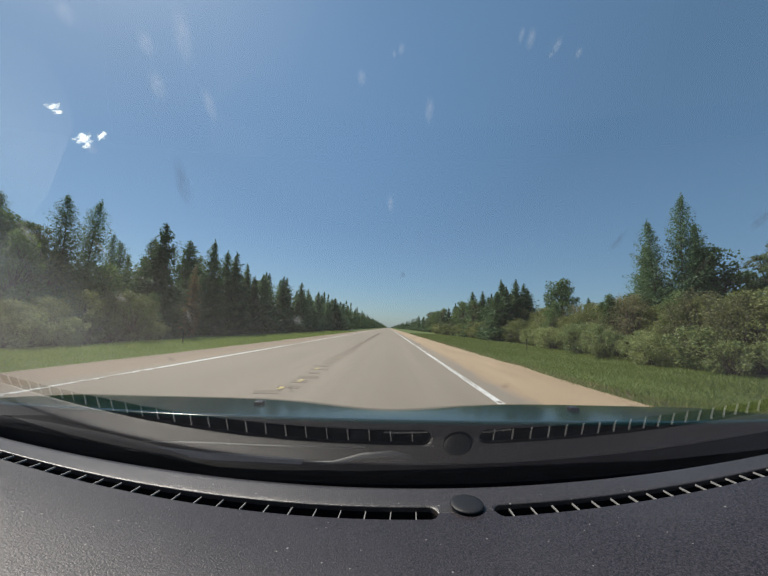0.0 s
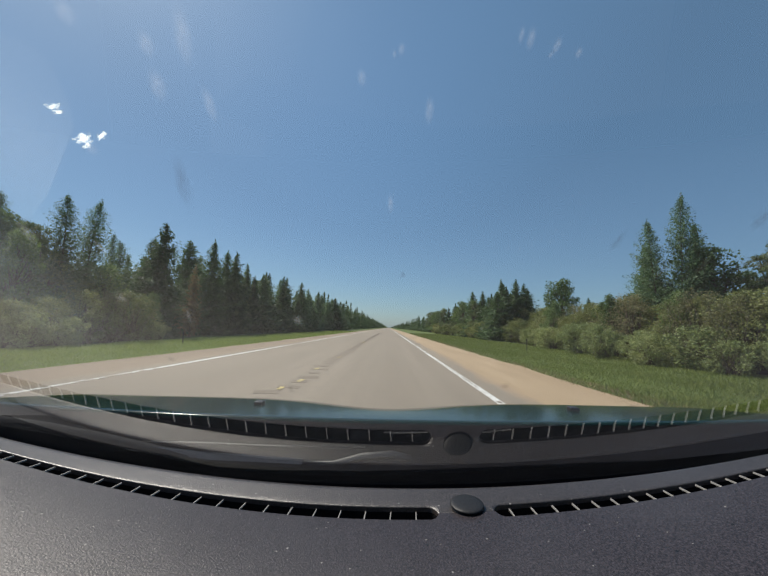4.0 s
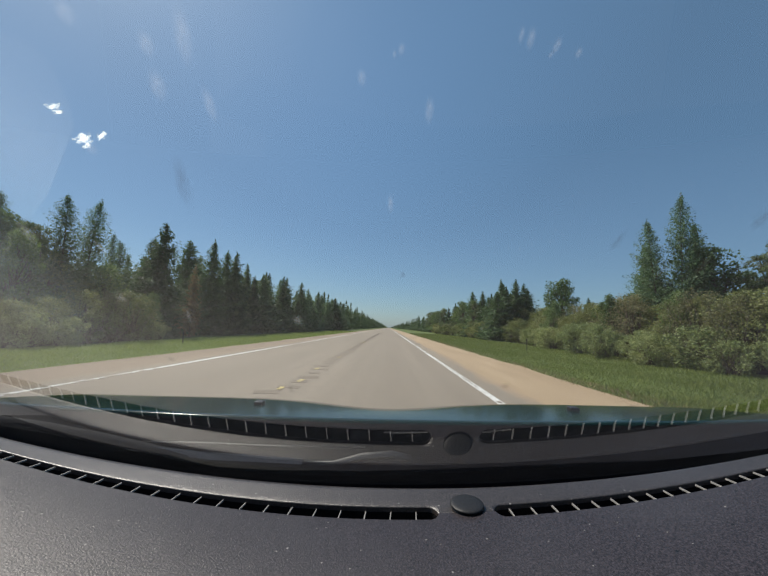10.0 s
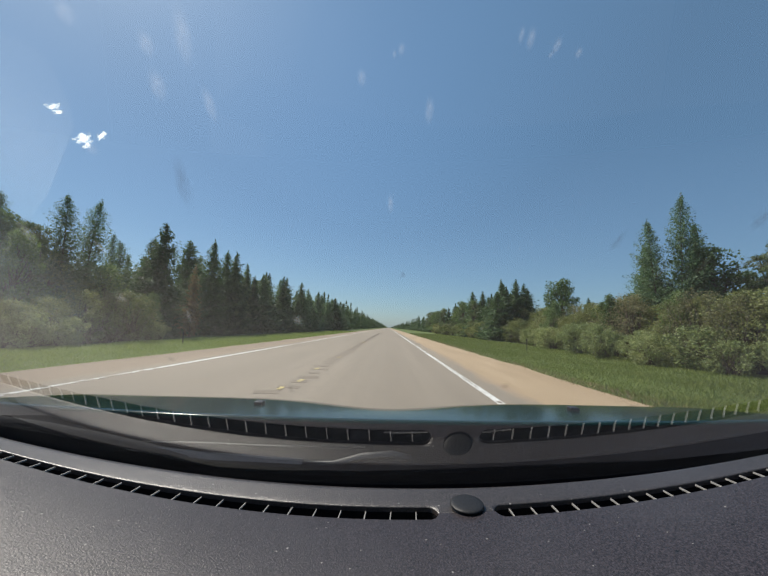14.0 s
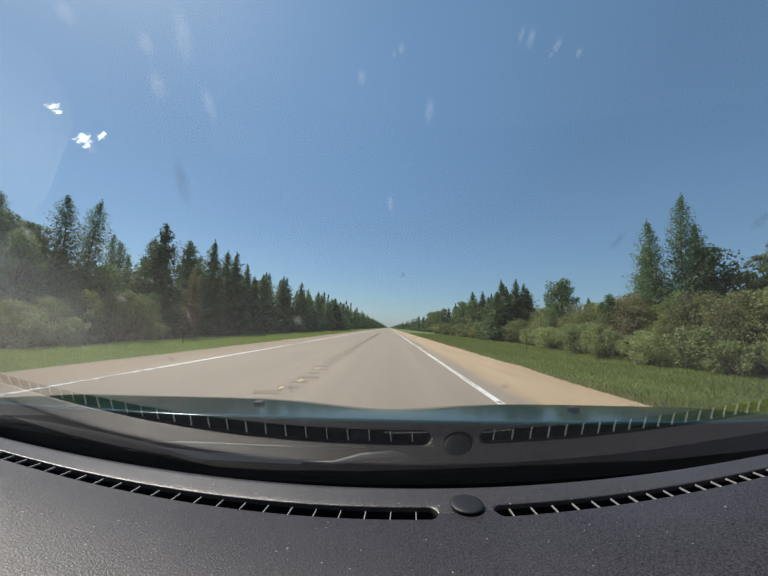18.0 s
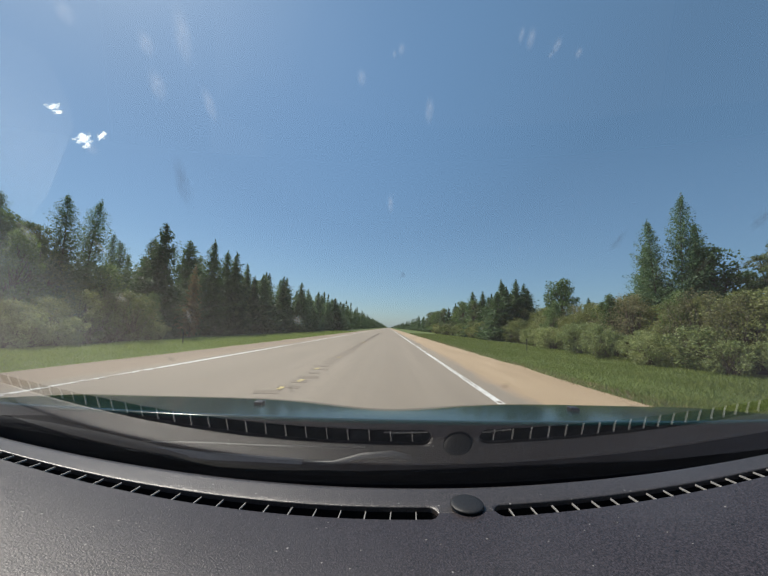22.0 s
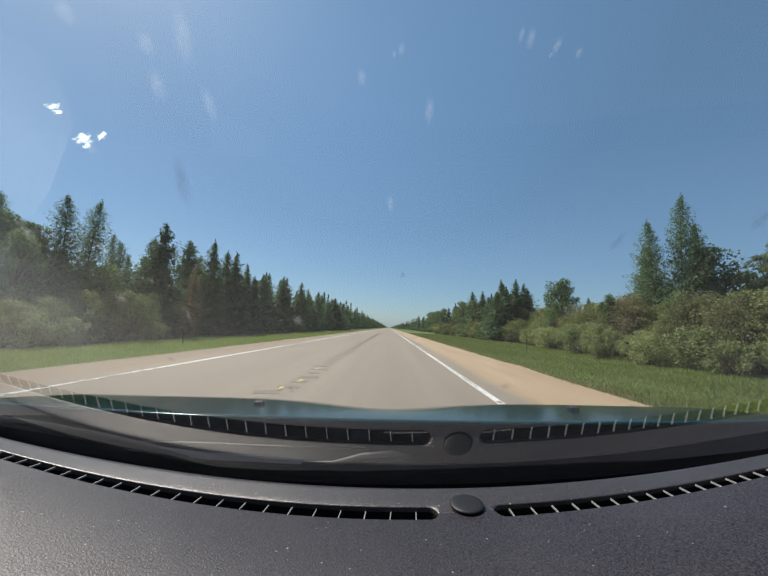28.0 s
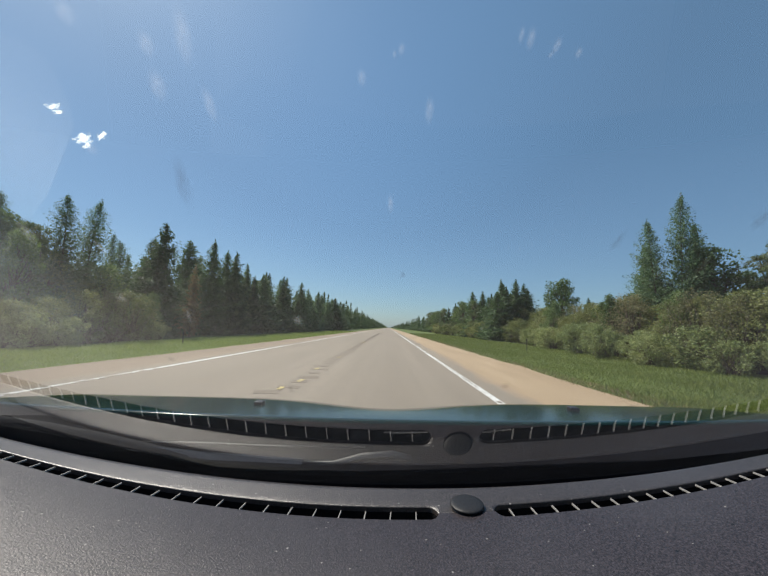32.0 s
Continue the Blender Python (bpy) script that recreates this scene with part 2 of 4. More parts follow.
cabin_trim = surface("black_cabin_trim", (0.010, 0.010, 0.010), (0.014, 0.014, 0.013), 4.0, 0.9, 200.0, 0.3)
tyre_rubber = surface("tyre_rubber", (0.018, 0.018, 0.018), (0.03, 0.03, 0.03), 9.0, 0.85, 80.0, 0.4)
rim_metal = surface("rim_metal", (0.45, 0.45, 0.46), (0.55, 0.55, 0.56), 9.0, 0.35, 80.0, 0.1, metal=0.9)
post_dark = surface("weathered_steel", (0.05, 0.04, 0.035), (0.09, 0.07, 0.06), 9.0, 0.7, 60.0, 0.2, metal=0.3)
glass_inner = glass_pane("windscreen_glass", 2.6, 0.0045)
pale_residue = blotch("pale_residue", (0.85, 0.85, 0.88), 0.14)
hazy_film = blotch("hazy_dirt_film", (0.60, 0.74, 0.82), 0.068)
# a grainy glow of glare, put in as a pale film
glare_film = blotch("sunlit_dust_film", (0.80, 0.87, 0.92), 0.14, 0.022, 60.0)
dull_residue = blotch("dull_residue", (0.07, 0.06, 0.055), 0.27)
m, ns, ln = nodes_of("outer_glass_face")
ns.remove(ns["Principled BSDF"])
ln.new(ns.new("ShaderNodeBsdfTransparent").outputs[0], ns["Material Output"].inputs[0])
glass_outer = m
m, ns, ln = nodes_of("cloud_white")   # vapour: ragged, and thin towards its edge
ns.remove(ns["Principled BSDF"])
tc, le = ns.new("ShaderNodeTexCoord"), ns.new("ShaderNodeVectorMath")
le.operation = "LENGTH"
ln.new(tc.outputs["Object"], le.inputs[0])
ob = ns.new("ShaderNodeObjectInfo")
where = ns.new("ShaderNodeVectorMath")
ln.new(tc.outputs["Object"], where.inputs[0])
ln.new(ob.outputs["Location"], where.inputs[1])
ragged = ns.new("ShaderNodeMath")
ragged.operation = "MULTIPLY_ADD"
ragged.inputs[1].default_value = 2.3
ln.new(noise_of(ns, ln, where.outputs[0], 1.9, 5.0, 0.6), ragged.inputs[0])
ln.new(le.outputs["Value"], ragged.inputs[2])
thin = ns.new("ShaderNodeMapRange")
thin.interpolation_type = "SMOOTHSTEP"
for i, v in ((1, 1.25), (2, 1.85), (3, 0.92), (4, 0.0)):
    thin.inputs[i].default_value = v
ln.new(ragged.outputs[0], thin.inputs[0])
lit, back, both, clear, out = (ns.new("ShaderNode" + k) for k in ("BsdfDiffuse", "BsdfTranslucent", "AddShader", "BsdfTransparent", "MixShader"))
lit.inputs[0].default_value = back.inputs[0].default_value = (0.9, 0.9, 0.91, 1)
ln.new(lit.outputs[0], both.inputs[0])
ln.new(back.outputs[0], both.inputs[1])
ln.new(thin.outputs[0], out.inputs[0])
ln.new(clear.outputs[0], out.inputs[1])
ln.new(both.outputs[0], out.inputs[2])
ln.new(out.outputs[0], ns["Material Output"].inputs[0])
cloud_white = m


# ---- building helpers ----
def mesh_of(name, verts, faces, material, smooth=False):
    me = bpy.data.meshes.new(name)
    me.from_pydata([tuple(v) for v in verts], [], faces)
    me.update()
    for mt in (material if isinstance(material, (list, tuple)) else [material]):
        me.materials.append(mt)
    if smooth:
        me.polygons.foreach_set("use_smooth", [True] * len(me.polygons))
    return me


def part(name, me, parent, label=""):
    ob = new(name, me)
    ob.parent = parent
    return tagged(ob, label)


def finished(name, bm, material, smooth=False):
    bmesh.ops.recalc_face_normals(bm, faces=bm.faces)
    me = bpy.data.meshes.new(name)
    bm.to_mesh(me)
    bm.free()
    me.materials.append(material)
    if smooth:
        me.polygons.foreach_set("use_smooth", [True] * len(me.polygons))
    return me


def box(name, x0, x1, y0, y1, z0, z1, material, bevel=0.0):
    bm = bmesh.new()
    bmesh.ops.create_cube(bm, size=1)
    for v in bm.verts:
        v.co = Vector((x0 + (v.co.x + 0.5) * (x1 - x0), y0 + (v.co.y + 0.5) * (y1 - y0), z0 + (v.co.z + 0.5) * (z1 - z0)))
    if bevel:
        bmesh.ops.bevel(bm, geom=bm.edges[:], offset=bevel, segments=2, affect="EDGES", profile=0.6)
    return finished(name, bm, material)


def tube_data(points, radii, sides=6):
    """Vertices and faces of a tapered tube through the points."""
    vs, fs = [], []
    pts = [Vector(p) for p in points]
    for i, p in enumerate(pts):
        d = (pts[min(i + 1, len(pts) - 1)] - pts[max(i - 1, 0)]).normalized()
        u = d.cross(Vector((0.31, 0.95, 0.05))).normalized()
        w = d.cross(u)
        for k in range(sides):
            a = 2 * math.pi * k / sides
            vs.append(p + (u * math.cos(a) + w * math.sin(a)) * radii[i])
    for i in range(len(pts) - 1):
        for k in range(sides):
            a, b = i * sides + k, i * sides + (k + 1) % sides
            fs.append((a, b, b + sides, a + sides))
    fs.append(tuple(range(sides))[::-1])
    fs.append(tuple(range((len(pts) - 1) * sides, len(pts) * sides)))
    return vs, fs


def tubes(name, runs, material, sides=6, thin=()):
    """Tapered tubes in one mesh; thin ones are three-sided."""
    vs, fs = [], []
    for k, (points, radii) in enumerate((*runs, *thin)):
        v, f = tube_data(points, radii, sides if k < len(runs) else 3)
        fs += [tuple(i + len(vs) for i in q) for q in f]
        vs += v
    return mesh_of(name, vs, fs, material, True)


def quad_mesh(name, v, material):
    """Loose four-cornered leaves, four vertices each."""
    k = len(v) // 4
    me = bpy.data.meshes.new(name)
    me.vertices.add(4 * k)
    me.vertices.foreach_set("co", v.astype(np.float32).ravel())
    me.loops.add(4 * k)
    me.loops.foreach_set("vertex_index", np.arange(4 * k, dtype=np.int32))
    me.polygons.add(k)
    me.polygons.foreach_set("loop_start", np.arange(0, 4 * k, 4, dtype=np.int32))
    me.update(calc_edges=True)
    me.materials.append(material)
    return me


def leaf_mesh(name, c, d, n, length, width, material):
    """Lozenge leaves or sprays: centres c, directions d, rough normals n."""
    d = d / np.linalg.norm(d, axis=1, keepdims=True)
    s = np.cross(d, n)
    s /= np.linalg.norm(s, axis=1, keepdims=True) + 1e-9
    up = np.cross(s, d)
    L, W = length[:, None] * 0.5, width[:, None] * 0.5
    return quad_mesh(name, np.stack([c - d * L, c + s * W + up * W * 0.25, c + d * L - up * W * 0.3, c - s * W + up * W * 0.25], 1).reshape(-1, 3), material)


# ---- plants ----
def conifer(rng, h, r, droop, whorl, density, size, material, low=0.05, lean=0.0, core=1.0):
    """Trunk and crown of a spruce-like tree: uneven whorls of boughs round a dense core, and a pointed leader."""
    C, D, N, Ln, Wd, runs, boughs = [], [], [], [], [], [], []
    bend = [np.array([lean * (z * z) + rng.normal(0, 0.01) * h * 0.3, rng.normal(0, 0.003) * h, z * h]) for z in np.linspace(0, 1, 6)]
    bend[0][:2] = 0
    runs.append((bend, [h * 0.010 * (1 - t) + 0.005 for t in np.linspace(0, 1, 6)]))
    z, side_a, side_k = low * h, rng.uniform(0, 6.283), rng.uniform(0.05, 0.22)
    while z < h * 0.97:
        f = z / h
        base = np.array([np.interp(f, np.linspace(0, 1, 6), [b[0] for b in bend]), 0, z])
        reach = r * ((1 - f) ** 0.86 * min(1.0, 0.62 + 2.4 * f) + 0.012) * rng.uniform(0.74, 1.12)
        for a in np.arange(rng.integers(6, 9)) * 0.85 + rng.uniform(0, 6.3):
            a += rng.normal(0, 0.25)
            ln_ = reach * rng.uniform(0.55, 1.12) * (1 + side_k * math.cos(a - side_a))
            out = np.array([math.cos(a), math.sin(a), 0])
            side = np.array([-out[1], out[0], 0])
            lift = 0.85 * f - droop + rng.normal(0, 0.06)
            k = max(3, int(density * (1.8 + ln_ * 5)))
            t = rng.uniform(0.08, 1.0, k) ** 0.75
            p = base + out * (t * ln_)[:, None] + side * (rng.normal(0, 0.15, k) * ln_ * (0.3 + t))[:, None]
            p[:, 2] += ln_ * (lift * t + 0.22 * t * t) + rng.normal(0, 1, k) * (0.05 + 0.10 * ln_ * (1 - 0.6 * t))
            d = out + side * rng.normal(0, 0.7, k)[:, None] + np.array([0, 0, 1]) * rng.normal(-0.1, 0.5, k)[:, None]
            C.append(p), D.append(d), N.append(np.array([0, 0, 0.6]) + rng.normal(0, 0.7, (k, 3)))
            Ln.append(rng.uniform(0.6, 1.25, k) * size * (1.1 - 0.5 * f)), Wd.append(rng.uniform(0.26, 0.46, k))
            if core and ln_ > 0.2:   # dense twigs close to the trunk
                k = 2
                p = base + out * (rng.uniform(0.1, 0.6, k) * ln_)[:, None] + rng.normal(0, 0.08, (k, 3)) * ln_
                C.append(p), D.append(rng.normal(0, 1, (k, 3)) + out * 0.6), N.append(rng.normal(0, 1, (k, 3)))
                Ln.append(np.full(k, min(0.75, 0.55 * ln_) * core)), Wd.append(rng.uniform(0.45, 0.7, k))
            if ln_ > 0.35 * r and rng.random() < 0.3:
                tip = base + out * ln_ * 0.85 + np.array([0, 0, ln_ * (lift * 0.85 + 0.16)])
                boughs.append(([base, base * 0.45 + tip * 0.55, tip], [0.016, 0.010, 0.004]))
        z += whorl * rng.uniform(0.7, 1.3) * (1.15 - 0.45 * f)
    k = 22
    C.append(np.array([bend[-1][0], 0, h]) + np.c_[rng.normal(0, 0.035, k), rng.normal(0, 0.035, k), rng.uniform(-0.10, 0.01, k) * h])
    D.append(np.array([0, 0, 1.0]) + rng.normal(0, 0.45, (k, 3))), N.append(rng.normal(0, 1, (k, 3))), Ln.append(np.full(k, size * 0.8)), Wd.append(np.full(k, 0.35))
    Ln = np.concatenate(Ln)
    crown = leaf_mesh("crown", np.concatenate(C), np.concatenate(D), np.concatenate(N), Ln, Ln * np.concatenate(Wd), material)
    return tubes("trunk", runs, bark, 6, boughs), crown


def lobed(rng, h, r, low, lobes, leaves, size, material, stems=1, flat=0.8, shape=1.0, lump=0.33, slim=1.0):
    """Trunk or stems and a crown of leafy lobes, for broad-leaved trees, pines and bushes."""
    C, D, N, runs = [], [], [], []
    feet = [np.array([rng.normal(0, 0.12) * r * (stems > 1), rng.normal(0, 0.12) * r * (stems > 1), 0]) for _ in range(stems)]
    if stems == 1:
        runs.append(([(0, 0, 0), (0.02 * h, 0, h * 0.4), (-0.01 * h, 0.01 * h, h * 0.9)], [h * 0.02, h * 0.014, h * 0.004]))
    for i in range(lobes):
        f = (i + rng.uniform(0.1, 0.9)) / lobes
        zc = h * (low + (0.95 - low) * f)
        wide = r * max(0.16, math.sin(math.pi * (0.12 + 0.80 * f ** shape))) * 0.78
        a = rng.uniform(0, 6.283)
        q = wide * math.sqrt(rng.uniform(0.1, 1))
        c = np.array([q * math.cos(a), q * math.sin(a), zc])
        lr = r * lump * rng.uniform(0.6, 1.3)
        c[2] = min(c[2], h - lr * flat * 0.7)
        foot = feet[i % stems] if stems > 1 else np.array([0, 0, zc * 0.62])
        runs.append(([foot, foot * 0.4 + c * 0.6 + rng.normal(0, 0.04, 3) * r, c], [h * 0.007 + 0.004, h * 0.004 + 0.003, 0.003]))
        k = leaves // lobes
        u = rng.normal(0, 1, (k, 3))
        u /= np.linalg.norm(u, axis=1, keepdims=True)
        rad = lr * rng.uniform(0.35, 1.1, k) ** 0.5 * (1 + 0.25 * np.sin(u[:, 0] * 5 + i) * np.cos(u[:, 1] * 4))
        p = c + u * rad[:, None] * np.array([1, 1, flat])
        p[:, 2] = np.maximum(p[:, 2], 0.03)
        C.append(p), D.append(u * 0.6 + rng.normal(0, 0.7, (k, 3)) + np.array([0, 0, 0.1])), N.append(u + rng.normal(0, 0.6, (k, 3)) + np.array([0, 0, 0.4]))
    C = np.concatenate(C)
    L = rng.uniform(0.65, 1.3, len(C)) * size
    crown = leaf_mesh("crown", C, np.concatenate(D), np.concatenate(N), L, L * slim * rng.uniform(0.5, 0.8, len(L)), material)
    return tubes("trunk" if stems == 1 else "stem", runs, bark, 5), crown


def plant(name, made, label, category, group):
    trunk, crown = made
    e = tagged(new(name), label, category, group)
    e.empty_display_size = 0.3
    part(trunk.name.split(".")[0], trunk, e)
    part("crown", crown, e)
    e.matrix_basis = pose(0, 0, -60)
    return e


R = np.random.default_rng(19)
KINDS = {
    "spruce": [plant("spruce", conifer(R, 8.0, 2.5, 0.30, 0.20, 3.6, 0.24, needles_dark, 0.0), "dark green spruce with dense drooping boughs at the forest edge", "tree", "roadside spruces") for _ in range(3)],
    "deep": [plant("spruce", conifer(R, 8.0, 2.5, 0.30, 0.23, 1.5, 0.36, needles_dark, 0.0, 0.0, 1.25), "dark green spruce standing deeper in the forest", "tree", "roadside spruces") for _ in range(3)],
    "larch": [plant("larch", conifer(R, 8.0, 2.1, 0.12, 0.18, 6.6, 0.145, needles_soft, 0.04, 0.25, 0.5), "thin blue-green larch with airy upswept boughs", "tree", "roadside larches") for _ in range(3)],
    "deep_larch": [plant("larch", conifer(R, 8.0, 2.35, 0.12, 0.23, 1.8, 0.31, needles_soft, 0.04, 0.25, 0.8), "blue-green larch standing deeper in the forest", "tree", "roadside larches") for _ in range(3)],
    "pine": [plant("pine_tree", lobed(R, 7.5, 1.9, 0.16, 46, 7000, 0.21, needles_pine, 1, 0.6, 0.8, 0.25, 0.35), "dark pine with tufted rounded crown", "tree", "roadside pines") for _ in range(2)],
    "brown": [plant("browned_pine", conifer(R, 6.0, 1.4, 0.15, 0.22, 2.6, 0.19, needles_brown, 0.03), "half-dead conifer with rust-brown needles", "tree", "browned pines")],
    "broad": [plant("broadleaf_tree", lobed(R, 6.5, 2.2, 0.03, 52, 8000, 0.158, leaves_green, 1, 0.9, 0.7, 0.27), "fresh green broad-leaved tree behind the bushes", "tree", "broad-leaved trees") for _ in range(2)],
    "bush": [plant("bush", lobed(R, 3.0, 1.9, 0.06, 80, 8800, 0.084, leaves_bush, 14, 1.15, 0.9, 0.155), "olive-green leafy bush on the grass verge", "bush", "verge bushes") for _ in range(3)],
    "thicket": [plant("bush", lobed(R, 3.0, 1.9, 0.10, 54, 4600, 0.102, leaves_bush, 7, 1.05, 1.0, 0.18), "olive-green leafy bush in the thicket behind the verge", "bush", "verge bushes") for _ in range(3)],
    "shrub": [plant("shrub", lobed(R, 1.6, 1.4, 0.10, 46, 6000, 0.072, leaves_pale, 10, 0.95, 1.1, 0.2), "pale yellow-green low shrub in front of taller bushes", "bush", "pale shrubs") for _ in range(3)],
    "far_thicket": [plant("bush", lobed(R, 3.0, 1.9, 0.10, 40, 1500, 0.22, leaves_bush, 5, 1.05, 1.0, 0.2), "olive-green leafy bush far along the verge", "bush", "verge bushes") for _ in range(2)],
    "sapling": [plant("sapling", lobed(R, 3.6, 1.2, 0.06, 60, 8000, 0.075, leaves_green, 6, 1.25, 0.8, 0.2), "fresh green young broad-leaved tree among the bushes", "tree", "young trees") for _ in range(2)],
    "twiggy": [plant("bush", lobed(R, 3.2, 1.7, 0.10, 64, 5200, 0.062, leaves_dry, 26, 1.1, 0.85, 0.16), "grey-brown twiggy bush with sparse olive leaves", "bush", "verge bushes") for _ in range(2)],
    "far": [plant("spruce", conifer(R, 10.0, 2.5, 0.28, 0.85, 0.3, 1.0, needles_dark, 0.0, 0.0, 1.5), "dark green spruce in the distant forest", "tree", "distant spruces") for _ in range(2)],
}
HEIGHT = {"spruce": 8.0, "deep": 8.0, "larch": 8.0, "deep_larch": 8.0, "pine": 7.5, "brown": 6.0, "broad": 6.5, "bush": 3.0, "thicket": 3.0, "far_thicket": 3.0, "sapling": 3.6, "twiggy": 3.2, "shrub": 1.6, "far": 10.0}


def grow(kind, x, y, h, wide=1.0):
    s = h / HEIGHT[kind]
    w = s * wide
    m = pose(x, y, -0.05, 0, 0, R.uniform(0, 360)) @ Matrix.Diagonal((w * R.uniform(0.85, 1.25), w * R.uniform(0.85, 1.15), s, 1))
    return copy_thing(KINDS[kind][int(R.integers(len(KINDS[kind])))], m)


# ---- ground and road ----
def sheet(name, x0, x1, y0, y1, z0, z1, material, wobble=0.0, step=1.5, near=70):
    """A slab along the road whose edges wander a little."""
    ys = list(np.arange(y0, near, step)) + list(np.geomspace(near, y1, 30))
    vs, fs = [], []
    for y in ys:
        a = wobble * noise.noise(Vector((x0, y * 0.45, 0))) + 0.5 * wobble * noise.noise(Vector((x0, y * 1.7, 3)))
        b = wobble * noise.noise(Vector((x1, y * 0.45, 5))) + 0.5 * wobble * noise.noise(Vector((x1, y * 1.7, 8)))
        vs += [(x0 + a, y, z0), (x0 + a, y, z1), (x1 + b, y, z1), (x1 + b, y, z0)]
    for i in range(len(ys) - 1):
        k = 4 * i
        for j in range(3):
            fs.append((k + j, k + 4 + j, k + 5 + j, k + 1 + j))
    return mesh_of(name, vs, fs, material)


G = 2500.0
gv = [(x, y, -0.05) for y in (-G, -60, 0, 60, 400, 4400) for x in (-G, -60, 0, 60, G)]
gf = [(i * 5 + j, i * 5 + j + 1, i * 5 + j + 6, i * 5 + j + 5) for i in range(5) for j in range(4)]
tagged(new("ground", mesh_of("ground", gv, gf, soil)), "flat green grassy ground reaching to the horizon", "ground", kind="structure")
tagged(new("shoulder_left", sheet("shoulder", -8.0, -5.4, -60, 3500, -0.05, -0.012, sand_left, 0.25)), "pale sandy gravel shoulder beside the asphalt", "shoulder", kind="structure")
tagged(new("shoulder_right", sheet("shoulder", 1.9, 4.7, -60, 3500, -0.05, -0.012, sand, 0.18)), "orange-tan sandy gravel shoulder beside the asphalt", "shoulder", kind="structure")
road = tagged(new("road", sheet("road", -6.35, 2.6, -60, 3500, -0.05, 0.0, asphalt, 0.22, 0.5)), "sun-bleached tan-grey asphalt two-lane road, dead straight", "road", kind="structure")
part("edge_line", sheet("edge_line", -5.83, -5.70, -20, 3000, -0.01, 0.004, white_paint, 0.012), road, "white edge line")
part("edge_line", sheet("edge_line", 1.86, 1.99, -20, 3000, -0.01, 0.004, white_paint, 0.012), road, "worn white edge line with ladder-like breaks")


def bar(rng, w, l):
    """A thin painted bar with chipped corners and sides."""
    ring = [(sx * w * 0.5 * rng.uniform(0.8, 1.1), sy * l * 0.5 * rng.uniform(0.85, 1.1)) for sx, sy in ((-0.8, -1), (0.1, -0.9), (0.9, -1), (1, -0.5), (0.85, 0.1), (1, 0.8), (0.5, 1), (-0.2, 0.9), (-1, 1), (-0.9, 0.2), (-1, -0.6))]
    n = len(ring)
    return [(x, y, 0.0) for x, y in ring] + [(x, y, 0.004) for x, y in ring], [tuple(range(n, 2 * n))] + [(i, (i + 1) % n, n + (i + 1) % n, n + i) for i in range(n)]


def flake(rng, w, l, n=11):
    """A thin ragged patch."""
    ring = [(w * 0.5 * math.cos(a) * rng.uniform(0.6, 1.15), l * 0.5 * math.sin(a) * rng.uniform(0.6, 1.15)) for a in np.linspace(0, 6.283, n, endpoint=False)]
    return [(x, y, 0.0) for x, y in ring] + [(x, y, 0.004) for x, y in ring], [tuple(range(n, 2 * n))] + [(i, (i + 1) % n, n + (i + 1) % n, n + i) for i in range(n)]


GROOVES = [mesh_of("rumble_groove", *bar(R, 0.42, 0.28), groove_dark) for _ in range(5)]
YELLOWS = [mesh_of("yellow_mark", *bar(R, 0.10, 0.30), yellow_paint) for _ in range(3)]
y = 4.6
while y < 70:
    g = part("rumble_groove", GROOVES[int(R.integers(5))], road)
    g.matrix_basis = pose(-1.93 + R.normal(0, 0.07), y, 0.001, 0, 0, R.uniform(-12, 12)) @ Matrix.Diagonal((R.uniform(0.7, 1.4), R.uniform(0.7, 1.5), 1, 1))
    y += R.uniform(0.45, 0.85)
y = 3.6
while y < 28:   # milled dips through the edge line leave it like a ladder
    if noise.noise(Vector((y * 0.7, 4.0, 0))) > -0.08:
        part("rumble_groove", GROOVES[int(R.integers(5))], road).matrix_basis = pose(1.925 + R.normal(0, 0.008), y, 0.0012, 0, 0, R.uniform(-4, 4)) @ Matrix.Diagonal((R.uniform(0.12, 0.19), R.uniform(0.5, 0.8), 1, 1))
    y += R.uniform(0.27, 0.34)
for x, y in ((-1.99, 6.2), (-1.86, 7.1), (-1.95, 9.1), (-1.88, 12.6), (-1.95, 24.0), (-1.9, 25.0), (-1.96, 26.1)):
    part("yellow_mark", YELLOWS[int(R.integers(3))], road, "worn yellow centre mark").matrix_basis = pose(x, y, 0.006, 0, 0, R.uniform(-15, 15))


# ---- grass ----
def grass(name, x0, x1, y0, y1, count, tall, label, material=blades):
    """Upright blades over a stretch of verge, thinner and wider far off."""
    rng = np.random.default_rng(int(abs(x0) * 10))
    y = y0 * (y1 / y0) ** rng.uniform(0, 1, count)
    x = rng.uniform(x0, x1, count)
    h = rng.uniform(0.5, 1.25, count) * tall * (0.8 + 0.35 * np.sin(x * 1.3 + y * 0.7) * np.cos(y * 0.41))
    edge = np.minimum(np.abs(x - x0), np.abs(x - x1))
    h *= np.clip(0.35 + edge * 0.9, 0.35, 1)
    d = np.c_[rng.normal(0, 0.55, count), rng.normal(0, 0.55, count), np.ones(count)]
    a = rng.uniform(0, 6.283, count)
    w = 0.005 + y * 0.0008
    c = np.c_[x, y, h * 0.45 - 0.05]
    return tagged(new(name, leaf_mesh(name, c, d, np.c_[np.cos(a), np.sin(a), a * 0], h, w, material)), label, "grass", kind="stuff")


